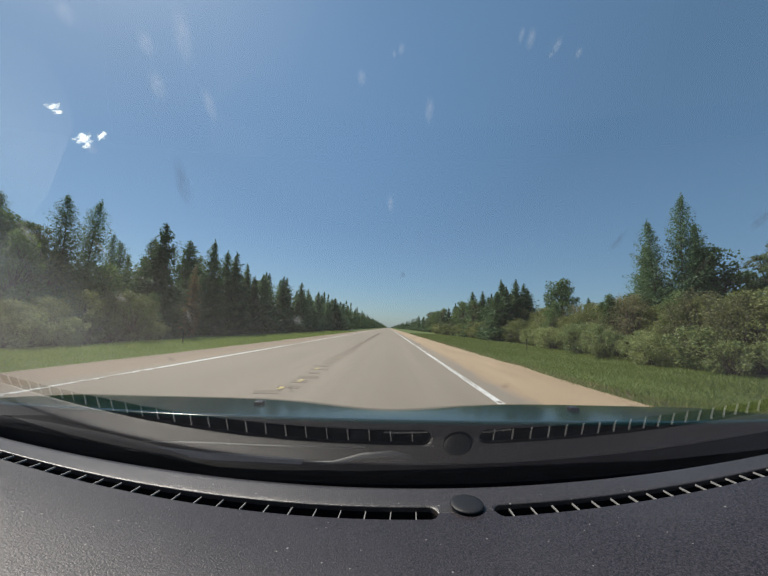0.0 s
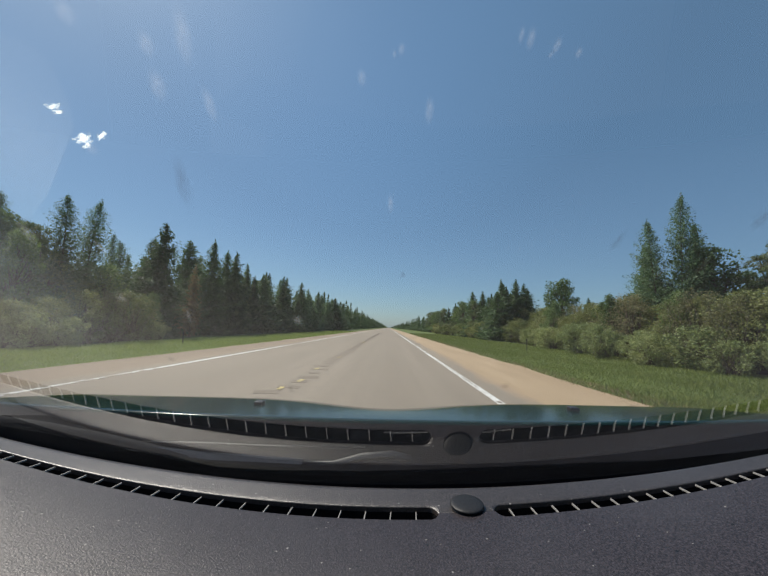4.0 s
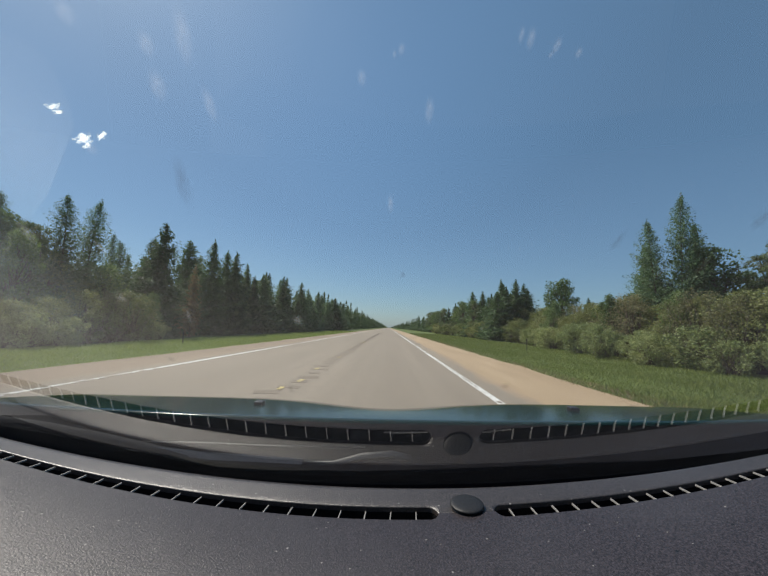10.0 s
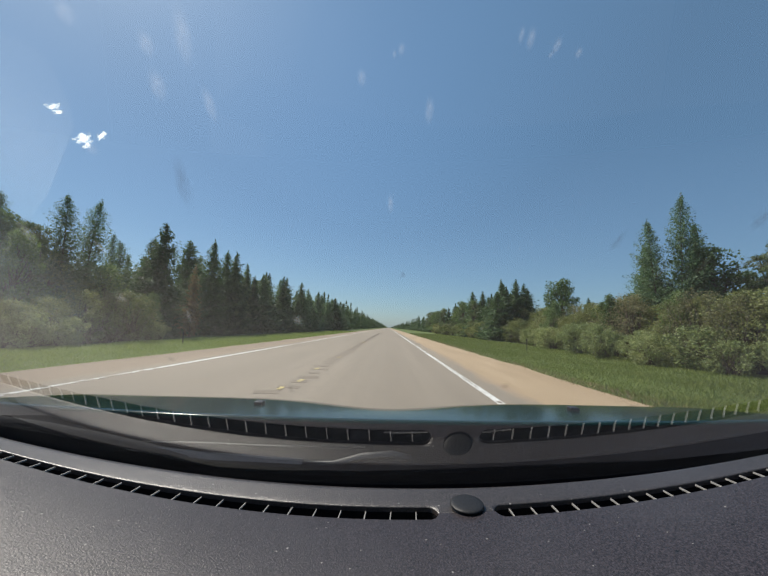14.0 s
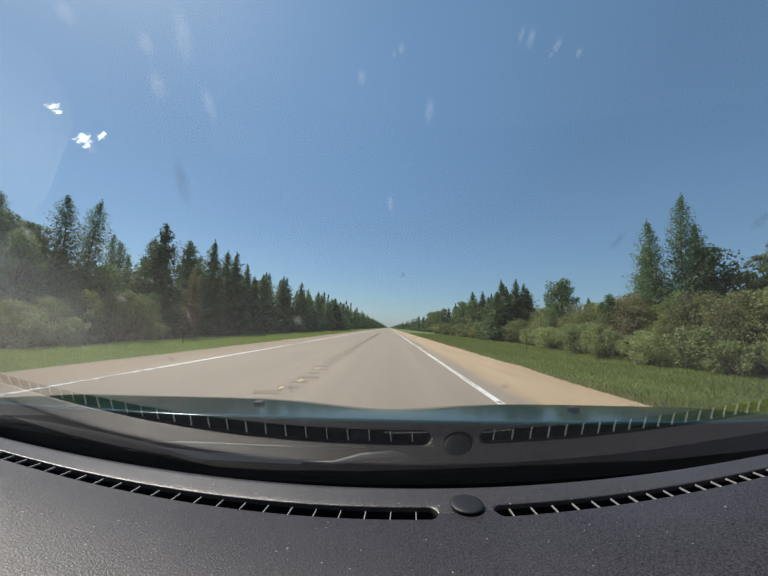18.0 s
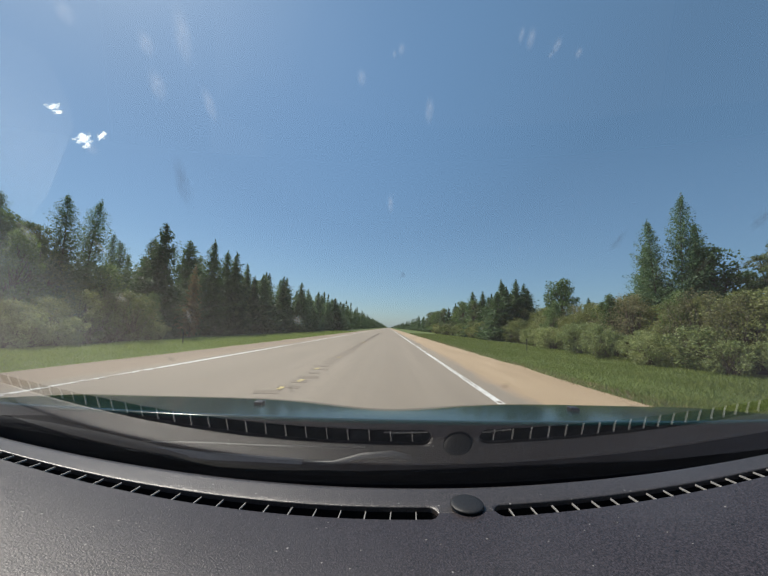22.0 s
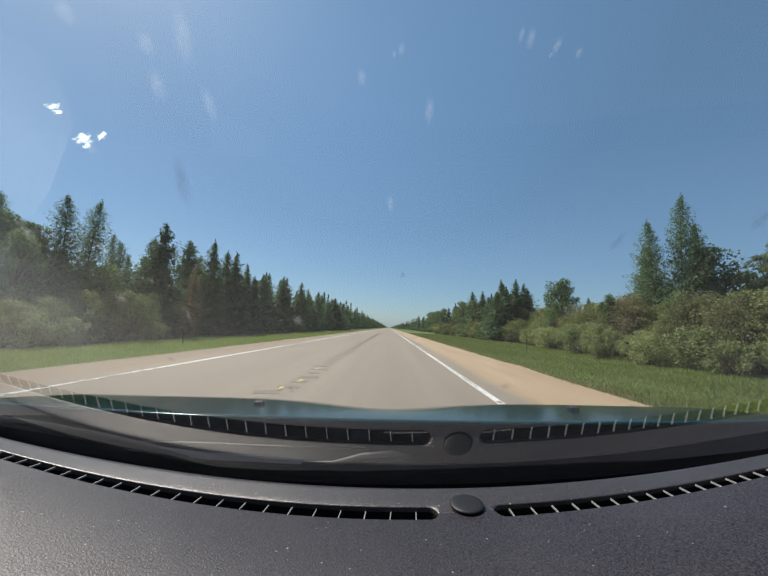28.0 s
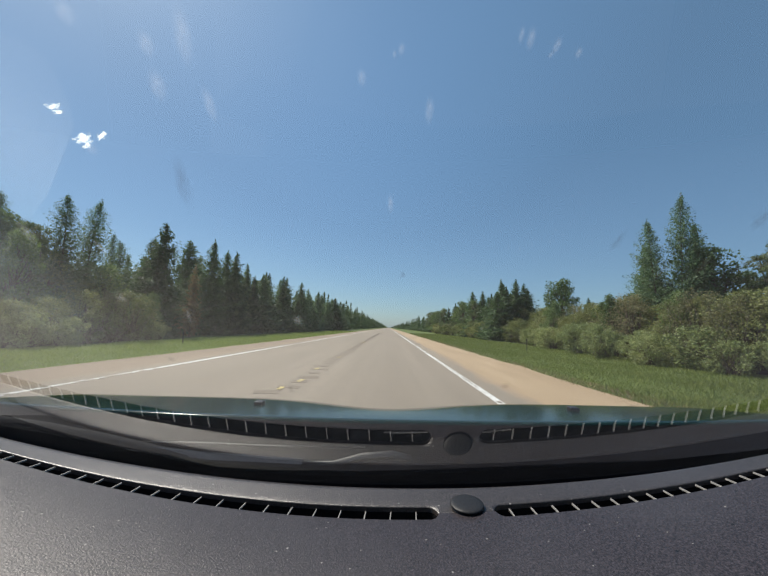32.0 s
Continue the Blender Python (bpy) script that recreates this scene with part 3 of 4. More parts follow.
grass("grass_verge_left", -13.8, -7.75, 5.5, 80, 52000, 0.17, "short bright green grass along the road shoulder")
grass("grass_verge_right", 4.55, 13.5, 4.0, 80, 96000, 0.16, "long green grass along the sandy shoulder")
grass("dry_grass_edge", 4.3, 5.5, 3.5, 45, 5000, 0.15, "sparse straw-coloured dry grass where sand meets the verge", straw)

# ---- trees and bushes ----
SPRUCE_LEFT = [(-17.0, 23.3, 8.5), (-18.0, 23.7, 7.5), (-17.0, 30.1, 9.0), (-17.0, 32.6, 8.6), (-16.5, 33.4, 7.9), (-17.0, 37.5, 7.2), (-16.0, 47.7, 8.3), (-17.0, 58.2, 7.1), (-19.0, 49.0, 7.1), (-20.0, 25.5, 6.4), (-20.0, 32.9, 8.1), (-18.0, 27.9, 8.4)]
LARCH_LEFT = [(-17.5, 16.6, 7.9), (-17.5, 17.9, 8.2), (-19.0, 21.1, 7.0), (-19.0, 22.2, 6.7), (-23.0, 18.1, 8.5)]
PINE_LEFT = [(-18.0, 15.5, 6.1), (-18.0, 42.8, 7.2), (-20.0, 16.4, 6.5)]
BROAD_LEFT = [(-19.0, 14.8, 6.3), (-17.0, 14.2, 5.1), (-17.0, 18.8, 4.4), (-18.0, 16.6, 4.7)]
BUSH_LEFT = [(-14.0, 17.2, 2.7), (-14.5, 15.1, 2.5), (-14.5, 13.4, 2.0), (-14.0, 11.9, 1.8), (-14.5, 11.1, 1.9), (-16.0, 17.8, 2.3)]
SHRUB_LEFT = [(-13.5, 13.4, 1.2), (-14.5, 20.2, 1.1), (-13.3, 11.7, 1.3)]
SPRUCE_RIGHT = [(15.5, 60.4, 11.6), (16.0, 55.7, 11.0), (16.5, 52.5, 10.0), (24.0, 69.0, 12.6), (24.0, 64.5, 12.5), (15.5, 68.5, 10.1), (15.5, 76.2, 10.2), (32.0, 52.3, 9.7), (32.0, 32.8, 8.0), (34.0, 33.6, 6.9), (15.0, 117.1, 10.7), (15.0, 46.2, 6.0), (50.0, 67.8, 9.9), (14.6, 44.0, 6.5), (15.5, 43.0, 7.2), (17.2, 44.0, 8.3), (18.6, 45.0, 8.0), (16.0, 46.5, 8.6), (20.0, 47.0, 7.6), (14.8, 48.5, 8.6), (16.5, 47.0, 8.0), (15.0, 57.0, 9.4), (14.6, 64.0, 9.0), (15.2, 72.0, 9.2), (15.0, 82.0, 9.4), (15.4, 91.0, 10.0), (15.0, 100.0, 9.6), (15.6, 109.0, 10.4)]
PINE_RIGHT = [(17.0, 102.6, 11.4), (34.0, 53.1, 8.2), (22.0, 18.9, 6.6), (24.0, 21.6, 6.0), (20.0, 16.3, 6.6)]
BROAD_RIGHT = [(24.0, 56.7, 8.8), (21.0, 39.7, 7.9), (36.0, 50.9, 7.4), (38.0, 45.0, 6.8), (40.0, 45.2, 6.7), (30.0, 63.1, 8.3)]
BUSH_RIGHT = [(14.0, 24.8, 2.8), (15.0, 24.0, 3.6), (15.5, 22.4, 3.7), (15.5, 20.2, 3.8), (15.0, 18.0, 3.0), (15.0, 16.5, 3.0), (15.0, 15.3, 3.2), (14.5, 13.7, 3.2), (14.0, 12.3, 3.2), (14.0, 11.3, 3.2), (18.0, 42.7, 4.3), (18.0, 37.9, 4.2)]
SHRUB_RIGHT = [(13.5, 31.0, 1.7), (13.0, 26.3, 1.7), (12.2, 20.9, 1.9), (11.5, 17.8, 1.8), (12.4, 15.9, 1.5), (11.4, 14.6, 1.3), (12.6, 13.1, 1.7), (11.9, 11.6, 1.2), (12.9, 10.7, 1.5)]
for kind, rows in (("spruce", SPRUCE_LEFT + SPRUCE_RIGHT), ("larch", LARCH_LEFT), ("pine", PINE_LEFT + PINE_RIGHT), ("broad", BROAD_LEFT + BROAD_RIGHT), ("bush", BUSH_LEFT + BUSH_RIGHT), ("shrub", SHRUB_LEFT + SHRUB_RIGHT)):
    for x, y, h in rows:
        far_kind = ("deep", "broad", "pine", "deep")[int(x * 7 + y) % 4] if x > 0 and y > 48 else "deep"   # the far side is mixed wood
        grow(far_kind if kind == "spruce" and y > 40 else kind, x, y, h * (0.72 if x > 0 and y > 48 else 1.0), R.uniform(0.9, 1.2) * (1.25 if kind == "spruce" and x > 0 and y > 40 else 1.0))
grow("brown", -15.2, 24.6, 5.6)
grow("brown", 14.2, 29.5, 2.4)
# forest behind the left edge
for i in range(32):
    y = 9 + i * 1.9 + R.uniform(-0.5, 0.5)
    grow("deep" if R.random() < 0.7 else "deep_larch", -21.5 - R.uniform(0, 5), y, R.uniform(4.6, 6.4) + 0.03 * y)
for i in range(40):
    y = 34 + i * 1.9 + R.uniform(-0.7, 0.7)
    grow("deep_larch" if R.random() < 0.4 else "deep", -15.5 - R.uniform(0, 2.5), y, R.uniform(6.2, 9.2), R.uniform(1.0, 1.5))
# a clump of tall trees stands out of the bushes on the right
for kind, x, y, h, wide in (("larch", 17.3, 19.3, 10.0, 1.0), ("larch", 16.3, 19.9, 8.6, 1.0), ("spruce", 18.6, 19.6, 8.4, 0.95), ("broad", 19.6, 19.6, 6.9, 0.95), ("spruce", 17.0, 21.4, 7.4, 1.0)):
    grow(kind, x, y, h, wide)
for kind, x, y, h, wide in (("sapling", 13.6, 27.5, 3.4, 1.0), ("sapling", 14.3, 21.2, 3.9, 1.0), ("sapling", 13.9, 15.8, 3.5, 1.1), ("twiggy", 14.2, 19.2, 3.7, 1.1), ("twiggy", 13.7, 14.6, 3.4, 1.1), ("twiggy", 14.8, 26.0, 3.6, 1.1), ("twiggy", 13.2, 12.4, 3.0, 1.1), ("sapling", 16.8, 33.0, 4.4, 1.0), ("sapling", -14.8, 19.8, 2.9, 0.9), ("twiggy", -14.2, 16.2, 2.6, 1.0)):
    grow(kind, x, y, h, wide)
# low growth behind the right-hand bushes
for i in range(26):
    y = 12 + i * 1.7 + R.uniform(-0.6, 0.6)
    grow("thicket" if y < 34 else "far_thicket", 18.5 + R.uniform(0, 5), y, R.uniform(2.6, 3.9), 1.1)
for i in range(14):
    y = 28 + i * 2.2 + R.uniform(-0.6, 0.6)
    grow("thicket" if y < 44 else "far_thicket", 14.5 + R.uniform(0, 2), y, R.uniform(2.2, 3.2), 1.1)
for i in range(20):
    y = 50 + i * 2.7 + R.uniform(-0.8, 0.8)
    grow("far_thicket", 13.8 + R.uniform(0, 1.6), y, R.uniform(2.0, 3.0), 1.3)
# the forest edge runs on beside the road to the distance
def woods(name, rows, label):
    """Many far trees joined into one mesh of boughs."""
    took = []
    for kind in KINDS["far"]:
        me = [o for o in kind.children if o.name.startswith("crown")][0].data
        co = np.empty(len(me.vertices) * 3, np.float32)
        me.vertices.foreach_get("co", co)
        took.append(co.reshape(-1, 3))
    out = []
    for x, y, h, w in rows:
        a = R.uniform(0, 6.283)
        v = took[int(R.integers(len(took)))] * np.array([w, w, h]) / 10.0
        out.append(np.c_[v[:, 0] * math.cos(a) - v[:, 1] * math.sin(a) + x, v[:, 0] * math.sin(a) + v[:, 1] * math.cos(a) + y, v[:, 2] - 0.05])
    return tagged(new(name, quad_mesh(name, np.concatenate(out), needles_dark)), label, "forest", kind="stuff")


left_rows, right_rows, back_rows = [], [], []
y = 100.0
while y < 3300:
    left_rows.append((-15.5 - R.uniform(0, 3), y, R.uniform(6.5, 11.0), 11))
    left_rows.append((-20 - R.uniform(0, 5), y + 1, R.uniform(9, 12), 12))
    right_rows.append((15.5 + R.uniform(0, 4), y + 8, R.uniform(4.0, 8.5), 11))
    y += 2.2 + y * (0.011 if y < 1100 else 0.035)
for i in range(120):
    back_rows.append((-24 - R.uniform(0, 12), 2 + i, R.uniform(4.6, 7.0) + 0.017 * i, 13))
woods("far_forest_left", left_rows, "dark conifer forest running beside the road into the distance")
woods("far_forest_right", right_rows, "mixed dark treeline running beside the road into the distance")
woods("forest_depth", back_rows, "dense dark conifers deep behind the forest edge")

# ---- roadside posts ----
def marker_post(x, y, h):
    e = tagged(new("marker_post"), "thin dark steel marker post in the grass", "post", "marker posts")
    part("stake", box("stake", -0.02, 0.02, -0.012, 0.012, -0.05, h, post_dark, 0.003), e)
    part("plate", box("plate", -0.032, 0.032, -0.018, -0.0125, h - 0.16, h - 0.01, post_dark, 0.002), e)
    e.matrix_basis = pose(x, y, 0)


marker_post(-11.0, 17.3, 0.62)
marker_post(9.0, 21.4, 0.8)

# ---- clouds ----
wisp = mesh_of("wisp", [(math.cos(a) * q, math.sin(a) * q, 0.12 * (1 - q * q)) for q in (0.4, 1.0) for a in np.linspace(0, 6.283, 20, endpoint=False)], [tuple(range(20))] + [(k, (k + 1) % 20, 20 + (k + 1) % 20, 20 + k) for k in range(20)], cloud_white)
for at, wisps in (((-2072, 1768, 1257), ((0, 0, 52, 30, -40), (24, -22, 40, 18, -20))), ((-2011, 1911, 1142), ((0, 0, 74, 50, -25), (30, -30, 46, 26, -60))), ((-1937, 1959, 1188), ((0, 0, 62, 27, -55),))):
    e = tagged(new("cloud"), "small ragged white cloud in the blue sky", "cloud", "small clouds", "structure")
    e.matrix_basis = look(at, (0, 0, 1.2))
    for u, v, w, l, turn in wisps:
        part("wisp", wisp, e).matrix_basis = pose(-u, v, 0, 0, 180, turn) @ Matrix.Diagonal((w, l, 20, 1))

# ---- the car ----
car = tagged(new("car"), "dark teal car standing on the road, seen over its dashboard", "car")


def rise(y):
    """How the dashboard's top stands at depth y: height in the middle and curl towards the ends."""
    at = (0.10, 0.354, 0.455, 0.485, 0.530, 0.62)
    return np.interp(y, at, (0.938, 0.953, 0.951, 0.950, 0.9575, 0.94)), np.interp(y, at, (0.36, 0.285, 0.247, 0.213, 0.172, 0.16))


def dash_z(x, y):
    z0, b = rise(y)
    return z0 + 0.025 * x + b * x * x


X0, X1 = -0.98, 0.94
SLOT_Y, SLOT_W, SLOT_R = 0.470, 0.0140, 0.013
SLOT_A, SLOT_B = 0.0745, 0.1515


def slot_half(x):
    """Half the vent's width at x: nil on the bridge between the vents, rounded at their ends."""
    d = SLOT_A - x if x < 0.5 * (SLOT_A + SLOT_B) else x - SLOT_B
    if d <= 0:
        return 0.0
    return SLOT_W * math.sqrt(max(0.0, 1 - max(0.0, 1 - d / SLOT_R) ** 2))


xs = sorted(set(np.round(np.concatenate([np.arange(X0, X1 + 0.001, 0.02), np.linspace(SLOT_A - 0.016, SLOT_A + 0.004, 14), np.linspace(SLOT_B - 0.004, SLOT_B + 0.016, 14)]), 5)))


def lofted(name, rows, material, smooth=True):
    n = len(rows[0])
    return mesh_of(name, [v for r in rows for v in r], [(i * n + j, i * n + j + 1, (i + 1) * n + j + 1, (i + 1) * n + j) for i in range(len(rows) - 1) for j in range(n - 1)], material, smooth)


def strip_in(x):
    """The front strip narrows a little on the passenger's side."""
    return 0.004 * min(1.0, max(0.0, (x + 0.35) / 0.5))


dashboard = part("dashboard", lofted("dashboard", [
    *[[(x, 0.02, dash_z(x, 0.10) - d) for x in xs] for d in (0.32, 0.10)],
    *[[(x, y, dash_z(x, y) - s) for x in xs] for y, s in ((0.05, 0.035), (0.10, 0.008), (0.16, 0), (0.22, 0), (0.28, 0), (0.34, 0), (0.40, 0), (0.44, 0))],
    *[[(x, SLOT_Y - slot_half(x) - o, dash_z(x, SLOT_Y - 0.0155) - d) for x in xs] for o, d in ((0.003, 0.0), (0.0012, 0.0001), (0.0004, 0.0006), (0.0, 0.0016))],
    [(x, SLOT_Y - slot_half(x), dash_z(x, SLOT_Y) - 0.045) for x in xs]], dash_plastic), car, "dark grey grained plastic dashboard top")
part("front_strip", lofted("front_strip", [
    [(x, SLOT_Y + 1.16 * slot_half(x), dash_z(x, SLOT_Y) - 0.045) for x in xs],
    *[[(x, SLOT_Y + 1.16 * slot_half(x) + o, dash_z(x, SLOT_Y + 0.0155) - d) for x in xs] for o, d in ((0.0, 0.0016), (0.0004, 0.0006), (0.0012, 0.0001))],
    *[[(x, max(y, SLOT_Y + 1.16 * slot_half(x) + 0.003), dash_z(x, y)) for x in xs] for y in (0.4895, 0.496, 0.504, 0.512, 0.518, 0.5225)],
    [(x, 0.529 - strip_in(x), dash_z(x, 0.53) - 0.0012) for x in xs],
    [(x, 0.531 - strip_in(x), dash_z(x, 0.53) - 0.004) for x in xs],
    [(x, 0.532 - strip_in(x), dash_z(x, 0.53) - 0.07) for x in xs]], strip_plastic), dashboard)
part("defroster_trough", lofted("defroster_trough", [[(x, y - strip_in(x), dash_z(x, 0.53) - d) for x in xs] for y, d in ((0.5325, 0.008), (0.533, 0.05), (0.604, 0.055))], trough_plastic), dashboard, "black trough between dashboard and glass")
# added lip, met only by the windscreen's reflection, to lengthen its bright band
lip_x = [x for x in xs if x < -0.48]
part("front_lip", lofted("front_lip", [[(x, 0.5315 + (y - 0.5315) * min(1.0, (-0.48 - x) / 0.26), dash_z(x, 0.53) - d) for x in lip_x] for y, d in ((0.5315, 0.0045), (0.545, 0.013), (0.56, 0.023), (0.585, 0.040), (0.604, 0.0493))], pale_lip_plastic), dashboard, "added lip, brightened for the strip's reflection in the glass")
part("vent_floor", lofted("vent_floor", [[(x, y, dash_z(x, SLOT_Y) - 0.036) for x in xs] for y in (SLOT_Y - 0.025, SLOT_Y + 0.025)], slot_black), dashboard, "black vent duct")
part("vent_lining", lofted("vent_lining", [[(x, SLOT_Y + max(0, 1.16 * slot_half(x) - 0.001), dash_z(x, SLOT_Y + 0.0155) - d) for x in xs if slot_half(x) > 0.0] for d in (0.006, 0.038)], slot_black), dashboard, "black vent lining")
fin = box("vent_fin", -0.00055, 0.00055, -SLOT_W, SLOT_W * 0.95, -0.0022, 0, fin_grey)
fins = []
x = SLOT_A - 0.0295
while x > X0 + 0.02:   # the fins stand closer towards both ends
    fins.append(x)
    x -= max(0.017, 0.0349 - 0.048 * (0.044 - x) ** 2)
x = SLOT_B + 0.024
while x < X1 - 0.02:
    fins.append(x)
    x += max(0.015, 0.0299 - 0.034 * (x - 0.1755))
for x in fins:
    part("vent_fin", fin, dashboard, "pale grey fin").matrix_basis = pose(x, SLOT_Y, dash_z(x, SLOT_Y) - 0.005, 0, 0, -4 if x < 0.1 else 3)
for x0, x1 in ((SLOT_A - 0.075, SLOT_A - 0.004), (SLOT_B + 0.004, SLOT_B + 0.055)):
    zz = dash_z(0.5 * (x0 + x1), SLOT_Y) - 0.011
    for dy in (-0.001,):
        part("vent_rail", box("vent_rail", x0, x1, SLOT_Y + dy, SLOT_Y + dy + 0.0013, zz - 0.003, zz, fin_grey), dashboard)


def disc(name, rings, material, sides=40):
    """A turned piece from (radius, height) rings, closed at the top."""
    vs = [(r * math.cos(2 * math.pi * k / sides), r * math.sin(2 * math.pi * k / sides), z) for r, z in rings for k in range(sides)]
    fs = [(i * sides + k, i * sides + (k + 1) % sides, (i + 1) * sides + (k + 1) % sides, (i + 1) * sides + k) for i in range(len(rings) - 1) for k in range(sides)]
    return mesh_of(name, vs, fs + [tuple(range((len(rings) - 1) * sides, len(rings) * sides))], material, True)


sensor = part("light_sensor", disc("light_sensor", [(0.0246, -0.004), (0.0246, 0.0012), (0.0218, 0.0016), (0.0218, 0.0030), (0.0240, 0.0033), (0.0240, 0.0042), (0.0215, 0.0045), (0.0215, 0.0056)], cap_plastic), dashboard, "round black light sensor cap")
sensor.matrix_basis = pose(0.1165, 0.482, dash_z(0.1165, 0.482) - 0.002, 2, -3, 0) @ Matrix.Diagonal((0.94, 0.94, 1, 1))
part("dome", disc("dome", [(0.0228, 0.0056), (0.0244, 0.0066), (0.0240, 0.0080), (0.0226, 0.0088), (0.018, 0.0094), (0.009, 0.0098), (0.001, 0.0099)], cap_plastic), sensor)

# windscreen: a curved pane that leans back over the dashboard
RAKE, PANE = radians(31.53), 1.0


def on_glass(x, v, out=0.0):
    bow = 0.9451 + 0.0574 * x + 0.0859 * x * x - 0.0355 * x ** 4 + 0.3702 * x * x * v * math.exp(-(v / 0.45) ** 4)
    return (x, 0.5754 - 0.0556 * x + 0.115 * x * x - math.cos(RAKE) * v + math.sin(RAKE) * out, bow + math.sin(RAKE) * v + 0.1127 * v * v + math.cos(RAKE) * out)


gx = [X0 + (X1 - X0) * i / 40 for i in range(41)]
inner = [[on_glass(x, v) for x in gx] for v in np.linspace(-0.05, PANE, 24)]
outer = [[on_glass(x, v, 0.005) for x in gx] for v in np.linspace(-0.05, PANE, 24)]
n = len(gx)
vs = [p for r in inner for p in r] + [p for r in outer for p in r]
fs = [(i * n + j, i * n + j + 1, (i + 1) * n + j + 1, (i + 1) * n + j) for i in range(23) for j in range(n - 1)]
pane = mesh_of("windscreen", vs, [f for f in fs] + [tuple(k + 24 * n for k in f[::-1]) for f in fs], [glass_inner, glass_outer], True)
pane.polygons.foreach_set("material_index", [0] * len(fs) + [1] * len(fs))
windscreen = part("windscreen", pane, car, "clear raked windscreen with dried spots")
windscreen.visible_shadow = False
part("lower_seal", lofted("lower_seal", [[on_glass(x, v, o) for x in gx] for v, o in ((-0.08, -0.03), (-0.05, -0.014), (-0.040, -0.006), (-0.036, -0.001))], black_rubber), windscreen, "black rubber seal")
PALE = [(-0.001, 0.526, 0.0015, 0.0052), (-0.141, 0.509, 0.0026, 0.0062), (-0.12, 0.459, 0.0019, 0.0086), (-0.054, 0.455, 0.0035, 0.0052), (-0.154, 0.474, 0.004, 0.004), (-0.173, 0.518, 0.004, 0.0077), (-0.075, 0.58, 0.003, 0.0044), (-0.063, 0.581, 0.0033, 0.0094), (-0.077, 0.57, 0.0035, 0.006), (-0.062, 0.564, 0.0025, 0.0067), (0.011, 0.558, 0.0019, 0.0052), (0.035, 0.575, 0.001, 0.0026), (0.038, 0.574, 0.0015, 0.0035), (0.046, 0.572, 0.0014, 0.0027), (0.053, 0.57, 0.0012, 0.0018), (0.001, 0.574, 0.0013, 0.002), (-0.001, 0.573, 0.0008, 0.0013), (-0.095, 0.588, 0.0037, 0.0042), (-0.113, 0.553, 0.0031, 0.003), (-0.011, 0.568, 0.0018, 0.003), (0.045, 0.57, 0.0008, 0.0011)]
DULL = [(-0.084, 0.539, 0.0039, 0.0138), (0.101, 0.502, 0.0022, 0.0069), (0.133, 0.483, 0.0038, 0.0074), (0.172, 0.482, 0.0051, 0.0083), (0.157, 0.509, 0.0039, 0.0068), (0.006, 0.488, 0.002, 0.0028), (0.151, 0.484, 0.0027, 0.0101), (-0.158, 0.409, 0.0044, 0.0035), (0.091, 0.368, 0.005, 0.0049), (-0.077, 0.368, 0.0026, 0.0069), (-0.246, 0.368, 0.0046, 0.0027), (0.222, 0.308, 0.0081, 0.004)]
spot = mesh_of("dried_spot", [(math.cos(a) * q, math.sin(a) * q, 0) for q in (0.5, 1.0) for a in np.linspace(0, 6.283, 20, endpoint=False)], [tuple(range(20))] + [(k, (k + 1) % 20, 20 + (k + 1) % 20, 20 + k) for k in range(20)], pale_residue)
dull_spot = spot.copy()
dull_spot.materials[0] = dull_residue
film = spot.copy()
film.materials[0] = hazy_film
FILM = [(-0.209, 0.492, 0.0428, 0.096)]
for rows, me, lab in ((PALE, spot, "pale dried spot"), (DULL, dull_spot, "dull smear"), (FILM, film, "hazy pale film")):
    for x, v, w, l in rows:
        s = part("dried_spot", me, windscreen, lab)
        s.matrix_basis = Matrix.Translation(on_glass(x, v, -0.0015)) @ pose(0, 0, 0, -41, 0, 0) @ pose(0, 0, 0, 0, 0, R.uniform(-6, 12)) @ Matrix.Diagonal((w, l, 1, 1))

# glare glowing on dusty glass, painted as a pale film with an arced edge
ARC = [(-0.219, 0.490), (-0.181, 0.516), (-0.146, 0.536), (-0.126, 0.551), (-0.114, 0.560), (-0.110, 0.567), (-0.109, 0.572), (-0.108, 0.578), (-0.112, 0.583), (-0.119, 0.586), (-0.131, 0.584), (-0.158, 0.571), (-0.200, 0.536)]
AX, AV = -0.146, 0.559
ring = [(x - AX, v - AV) for x, v in ARC]
glow_patch = part("dust_film", mesh_of("dust_film", [(Vector(on_glass(AX + dx * q, AV + dv * q, -0.002)) - Vector(on_glass(AX, AV, -0.002))) / 0.05 for q in (0.35, 0.7, 1.0) for dx, dv in ring], [tuple(range(13))] + [(r + k, r + (k + 1) % 13, r + 13 + (k + 1) % 13, r + 13 + k) for r in (0, 13) for k in range(13)], glare_film), windscreen, "grainy glare on dusty glass, painted as a pale film")
glow_patch.matrix_basis = Matrix.Translation(on_glass(AX, AV, -0.002)) @ Matrix.Diagonal((0.05, 0.05, 0.05, 1))

# bonnet, cowl and wiper
hx = [-1.0 + 1.96 * i / 80 for i in range(81)]


def hood_crest(x):
    """How far ahead the bonnet's brow lies: nearer over the middle dip."""
    return 0.95 - 0.115 * math.exp(-(x / 0.2) ** 2)


